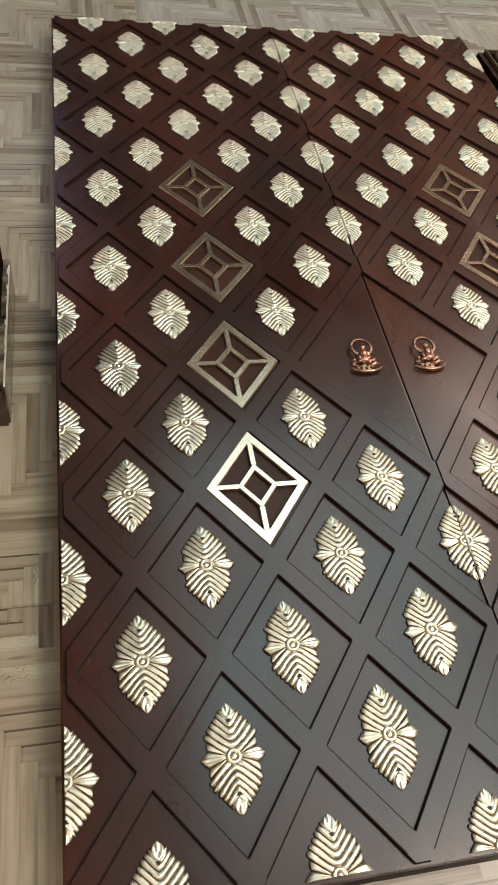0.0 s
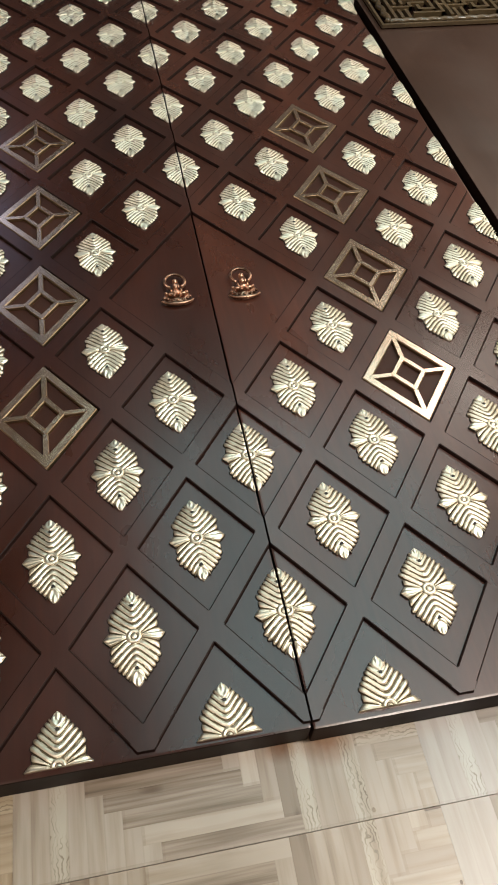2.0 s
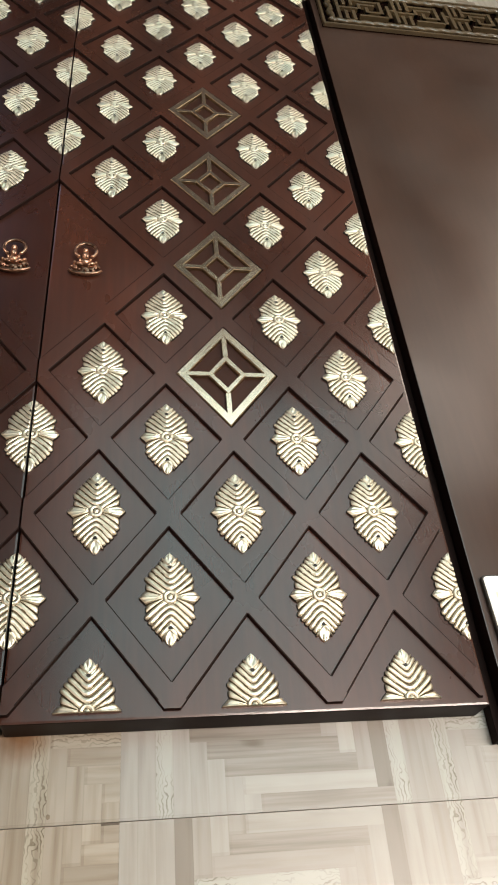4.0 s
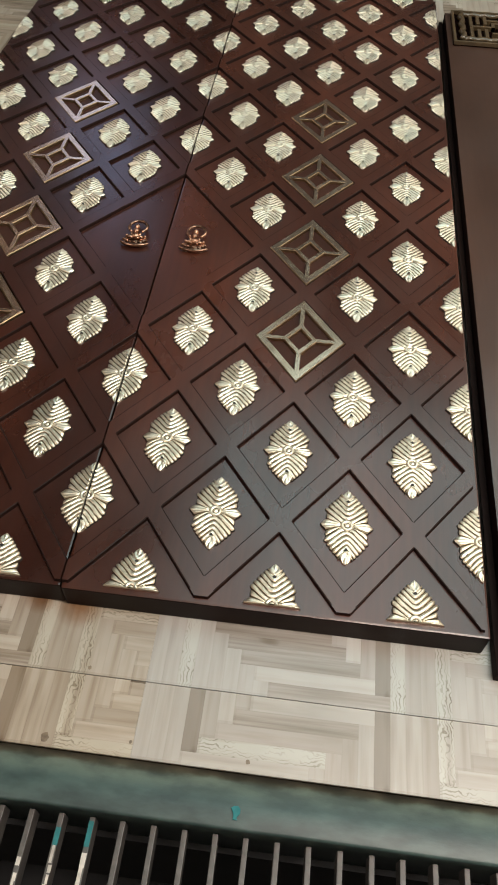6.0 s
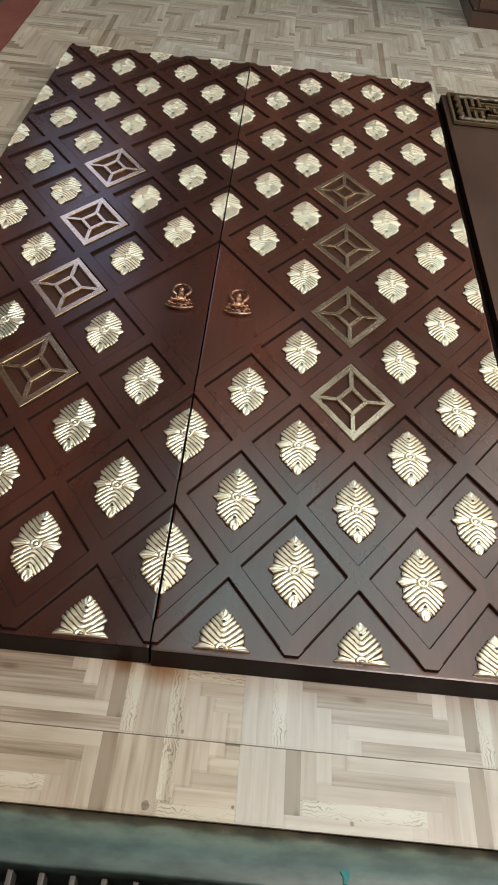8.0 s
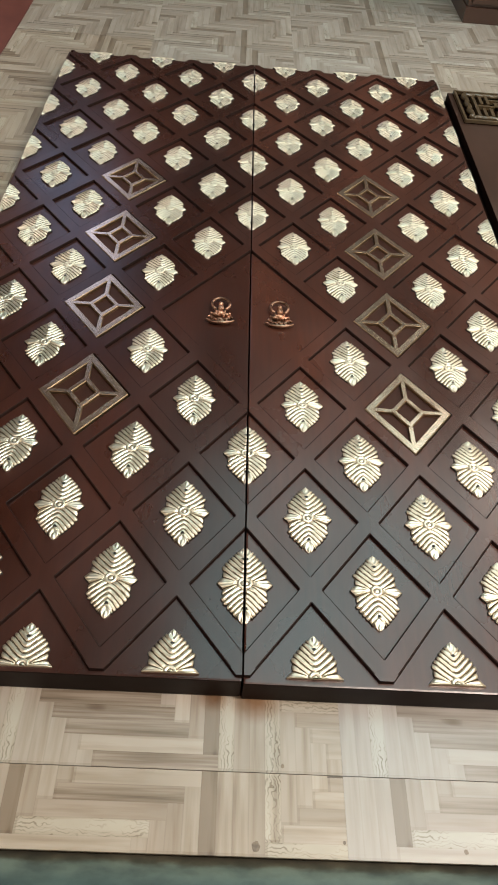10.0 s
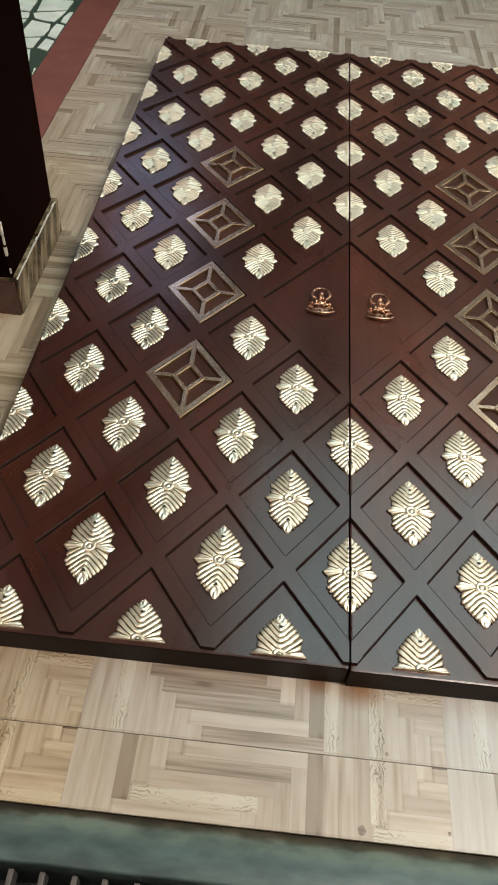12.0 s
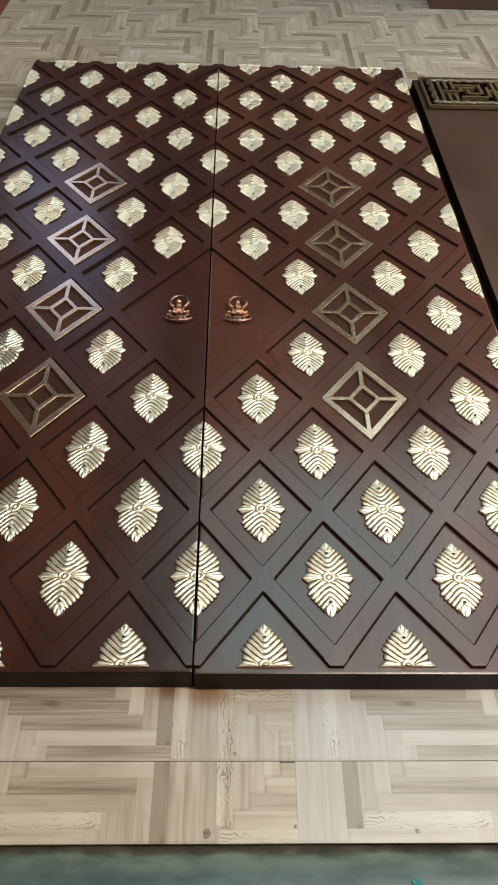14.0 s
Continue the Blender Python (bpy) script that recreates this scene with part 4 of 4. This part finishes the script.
# ---------------------------------------------------------------- pillar with plinth, dark cabinet beyond
def pillar():
    p = thing("pillar", "square black-brown clad pillar with chipped corner on a polished stone plinth", "pillar", kind="structure")
    x0, x1, y0, y1 = -1.13, -0.695, 0.728, 1.056
    plinth = part("plinth", boxed(x0, x1, y0 + 0.006, y1, 0.0, 0.088, bevel=0.003), PLINTH_STONE, p, "polished brown streaked stone plinth")
    # the front's shade is put into the dark red of this tile
    part("front_tile", boxed(x0, x1 - 0.004, y0, y0 + 0.0055, 0.0, 0.084, bevel=0.001), SHADED_GRANITE, plinth, "red polished stone tile, its shade painted in dark")
    bx, by = x1 - 0.011, y0 + 0.012
    part("shaft", boxed(x0 + 0.016, bx, by, y1 - 0.012, 0.088, CEIL - 0.001, bevel=0.003), PILLAR_WOOD, p)
    y = y0 + 0.01
    while y < y1 - 0.02:
        ln = random.uniform(0.006, 0.02)
        part("chipped_edge", boxed(x1 - 0.0015 - random.uniform(0.0, 0.003), x1 + 0.0004, y, y + ln, 0.0872, 0.0886, bevel=0.0004), WORN_EDGE, plinth, "worn pale edge")
        y += ln + 0.0002
    z = 0.10
    while z < 1.3:
        ln = random.choice((0.008, 0.012, 0.02, 0.03, 0.05))
        w = random.uniform(0.0008, 0.0042)
        part("chipped_edge", boxed(bx - 0.001 - w, bx + 0.0004, by - 0.0004, by + 0.0008 + w, z, z + ln, bevel=0.0004), WORN_EDGE, p, "white chipped edge")
        z += ln + random.choice((0.002, 0.006, 0.015, 0.03, 0.06))
    return p


pillar()


def low_cabinet():
    c = thing("low_cabinet", "low dark reddish-brown wooden cabinet standing on the tiles", "cabinet")
    x0, x1, y0, y1 = 0.862, 1.75, 2.91, 3.45
    part("body", boxed(x0 + 0.006, x1 - 0.006, y0 + 0.008, y1, 0.06, 0.76, bevel=0.004), PANEL_WOOD, c)
    part("kick_board", boxed(x0, x1, y0, y1, 0.0, 0.06, bevel=0.003), PANEL_WOOD, c)
    part("top", boxed(x0 - 0.01, x1 + 0.01, y0 - 0.01, y1 + 0.01, 0.76, 0.785, bevel=0.004), PANEL_WOOD, c)
    for k in range(2):
        d0 = x0 + 0.02 + k * 0.43
        d = part("door", boxed(d0, d0 + 0.42, y0 - 0.008, y0 + 0.0075, 0.075, 0.745, bevel=0.003), PANEL_WOOD, c)
        part("handle", boxed(d0 + (0.38 if k == 0 else 0.03), d0 + (0.39 if k == 0 else 0.04), y0 - 0.03, y0 - 0.0085, 0.45, 0.56, bevel=0.003), FLAT_BRASS, d)


low_cabinet()


# ---------------------------------------------------------------- mosaic pieces
def chips():
    rng = random.Random(5)
    step = 0.115
    jit = {}

    def corner(i, j):
        if (i, j) not in jit:
            jit[i, j] = Vector((i * step + rng.uniform(-0.042, 0.042), j * step + rng.uniform(-0.042, 0.042)))
        return jit[i, j]

    for i in range(-18, -6):
        for j in range(3, 31):
            quad = [corner(i, j), corner(i + 1, j), corner(i + 1, j + 1), corner(i, j + 1)]
            mid = sum(quad, Vector((0, 0))) / 4
            if rng.random() < 0.17:
                continue
            poly = []
            for a, b in zip(quad, quad[1:] + quad[:1]):
                poly.append(tuple(mid + (a - mid) * rng.uniform(0.74, 0.90)))
                if rng.random() < 0.4:
                    poly.append(tuple(mid + ((a + b) / 2 - mid) * rng.uniform(0.84, 0.98)))
            poly = clip(poly, 1, 0, BORDER[0] - 0.006)
            poly = tidy(poly, 0.004)
            if len(poly) > 2 and poly[0][0] > -2.2:
                part("marble_piece", slab_of(bmesh.new(), poly, -0.004, 0.0 + rng.uniform(-0.0006, 0.0006), 0.0006), CHIP, mosaic)


chips()


# ---------------------------------------------------------------- floor planks of the wood-print tiles
def planks():
    xa, xb, ya, yb = BORDER[1] + 0.001, 2.59, EDGE_Y, FAR - 0.002
    GAP, GAP_X = 0.0005, 0.0001
    pieces = []                                   # x, y of the start, length, turned
    count = round(TILE / W)

    def runs(flags):
        start = None
        for k, on in enumerate(flags + [False]):
            if on and start is None:
                start = k
            if not on and start is not None:
                yield start, k
                start = None

    # tones of the print by plank (column, row, upright), for the two kinds of tile rows
    printed = {
        0: {(0, 0, True): 0.66, (1, 0, True): 0.66, (2, 0, True): 0.95, (3, 0, True): 0.62, (4, 0, True): 0.58, (5, 0, True): 0.62, (6, 0, True): 0.60, (21, 0, True): 0.57, (22, 0, True): 0.62, (23, 0, True): 0.66, (12, 1, True): 0.72, (13, 1, True): 0.70, (15, 1, True): 0.42, (16, 0, True): 0.95, (17, 0, True): 0.50, (18, 0, True): 0.52, (19, 0, True): 0.98, (20, 0, True): 0.60,
            (4, 4, False): 0.33, (5, 3, False): 0.32, (6, 2, False): 0.35, (7, 1, False): 0.75, (8, 0, False): 0.31, (20, 4, False): 0.98, (21, 3, False): 0.52, (22, 2, False): 0.58},
        1: {(0, 0, True): 0.62, (1, 0, True): 0.62, (2, 0, True): 0.60, (3, 20, True): 0.42, (4, 0, True): 0.50, (5, 0, True): 0.62, (20, 0, True): 0.57, (21, 0, True): 0.60, (22, 0, True): 0.70, (23, 0, True): 0.62, (11, 0, True): 0.40, (12, 0, True): 0.25, (13, 0, True): 0.27, (14, 0, True): 0.64, (15, 0, True): 0.42, (16, 0, True): 0.66, (17, 0, True): 0.66, (18, 0, True): 0.50, (19, 0, True): 0.97,
            (7, 23, False): 0.64, (6, 22, False): 0.35, (5, 21, False): 0.25, (4, 20, False): 0.95, (3, 19, False): 0.76, (19, 19, False): 0.95, (20, 20, False): 0.72, (21, 21, False): 0.50, (22, 22, False): 0.78},
    }

    def tone_at(col, row, ty, turned):
        """The print repeats from tile to tile, in two kinds of rows."""
        kind = ty % 2
        r = random.Random(col * 131 + row * 17 + kind * 7 + turned * 3)
        known = printed[kind].get((col, row, turned))
        if known is None and turned and (row > 12) == bool(kind):
            known = printed[kind].get((col, 0, True))
        if known is not None:
            return known
        if not turned and r.random() < 0.22:
            return 0.90
        pick = r.random()
        if pick < 0.06:
            return 0.42
        if pick < 0.13:
            return 0.34
        if pick < 0.19:
            return 0.96
        return r.choice((0.2, 0.52, 0.6, 0.66, 0.72, 0.78)) + 0.03 * r.random()

    for tx in range(math.floor((xa - JOINT_X) / TILE), math.ceil((xb - JOINT_X) / TILE)):
        for ty in range(math.floor((ya - JOINT_Y) / TILE), math.ceil((yb - JOINT_Y) / TILE)):
            ox, oy, turn = JOINT_X + tx * TILE, JOINT_Y + ty * TILE, 1 if ty % 2 == 0 else -1
            phase = lambda x, y: (x + turn * y + (8 if turn > 0 else 0)) % (2 * N)
            for r in range(count):
                # a plank ends where the phase starts anew
                for s, e in runs([phase(x, r) < N for x in range(count)]):
                    pieces.append((ox + s * W, oy + (r + 0.5) * W, (e - s) * W, False, tone_at(s, r, ty, False)))
            for c in range(count):
                for s, e in runs([phase(c, y) >= N for y in range(count)]):
                    pieces.append((ox + (c + 0.5) * W, oy + s * W, (e - s) * W, True, tone_at(c, s, ty, True)))
    shared, single, rest = {}, 0, []
    under = lambda x, y: (-0.60 < x < 0.60 or 0.66 < x < 1.28) and -0.01 < y < 2.04
    brown_tiles = {(-2, -1): 0.9, (-2, 0): 0.85, (-2, 1): 0.85, (-1, -1): 0.60, (-1, 0): 0.50, (-2, 2): 0.85, (-2, 3): 0.7, (-2, 4): 0.6}
    for x, y, ln, turned, tone in pieces:
        if turned:
            rx0, rx1, ry0, ry1 = x - W / 2, x + W / 2, y, y + ln
        else:
            rx0, rx1, ry0, ry1 = x, x + ln, y - W / 2, y + W / 2
        qx0, qx1, qy0, qy1 = max(rx0, xa), min(rx1, xb), max(ry0, ya), min(ry1, yb)
        if qx1 - qx0 < 0.002 or qy1 - qy0 < 0.002:
            continue
        cx, cy = (qx0 + qx1) / 2, (qy0 + qy1) / 2
        edge = lambda v, o: abs((v - o) / TILE - round((v - o) / TILE)) < 1e-4
        if edge(qx0, JOINT_X): qx0 += GAP_X
        if edge(qx1, JOINT_X): qx1 -= GAP_X
        if edge(qy0, JOINT_Y): qy0 += GAP
        if edge(qy1, JOINT_Y): qy1 -= GAP
        near = not under(cx, cy) and ((cy < 0.05 and -0.8 < cx < 1.0) or (cx < -0.58 and cy < 2.2) or (2.1 < cy < 2.75 and -0.8 < cx < 0.95))
        tile = (math.floor((cx - JOINT_X) / TILE), math.floor((cy - JOINT_Y) / TILE))
        # rows past the doors are tinted browner in place of warmer light
        tint = brown_tiles.get(tile, (tile[0] * 7 + tile[1] * 5) % 4 * 0.04 + (0.34 if tile[1] > 2 else 0.16))
        rest.append((near, qx0, qx1, qy0, qy1, turned, (tint, tone)))
    verts, faces, uvs, tints = [], [], [], []
    for near, x0, x1, y0, y1, turned, tint in rest:
        l, w = (y1 - y0, x1 - x0) if turned else (x1 - x0, y1 - y0)
        if near and single < 300:
            single += 1
            key = (round(l, 4), round(w, 4), tint)
            if key not in shared:
                bm = boxed(0, l, -w / 2, w / 2, -0.0045, 0)
                lay, batch = bm.loops.layers.uv.new("plank"), bm.loops.layers.uv.new("batch")
                for f in bm.faces:
                    for lp in f.loops:
                        lp[lay].uv, lp[batch].uv = (lp.vert.co.x, lp.vert.co.y), tint
                shared[key] = mesh_of("plank", bm, PLANK)
            ob = new("plank", shared[key])
            ob.matrix_basis = pose((x0 + x1) / 2, y0, 0, 0, 0, 90) if turned else pose(x0, (y0 + y1) / 2, 0)
            ob.parent = floor
        else:
            n = len(verts)
            verts += [(x0, y0, -0.0045), (x1, y0, -0.0045), (x1, y1, -0.0045), (x0, y1, -0.0045), (x0, y0, 0), (x1, y0, 0), (x1, y1, 0), (x0, y1, 0)]
            faces += [(n + 4, n + 5, n + 6, n + 7), (n, n + 1, n + 5, n + 4), (n + 1, n + 2, n + 6, n + 5), (n + 2, n + 3, n + 7, n + 6), (n + 3, n, n + 4, n + 7)]
            for q in (4, 5, 6, 7, 0, 1, 5, 4, 1, 2, 6, 5, 2, 3, 7, 6, 3, 0, 4, 7):
                vx, vy, _ = verts[n + q]
                tints += tint
                uvs += [(vy - y0) if turned else (vx - x0), (vx - (x0 + x1) / 2) if turned else (vy - (y0 + y1) / 2)]
    me = bpy.data.meshes.new("planks")
    me.from_pydata(verts, [], faces)
    me.uv_layers.new(name="plank").data.foreach_set("uv", uvs)
    me.uv_layers.new(name="batch").data.foreach_set("uv", tints)
    me.materials.append(PLANK)
    ob = new("planks", me)
    ob.parent = floor
    tagged(ob, kind="stuff")


planks()


def knots():
    """Dark knots printed in the planks by the edge."""
    for x, y, r in ((0.298, -0.211, 0.0032), (0.024, -0.213, 0.0060), (0.060, -0.112, 0.0028), (0.139, -0.205, 0.0022)):
        ring = [(x + r * math.cos(g) * random.uniform(0.8, 1.1), y + r * math.sin(g) * random.uniform(0.9, 1.2)) for g in [i * math.tau / 12 for i in range(12)]]
        part("knot", slab_of(bmesh.new(), ring, -0.001, 0.00025, 0), KNOT, floor)


knots()
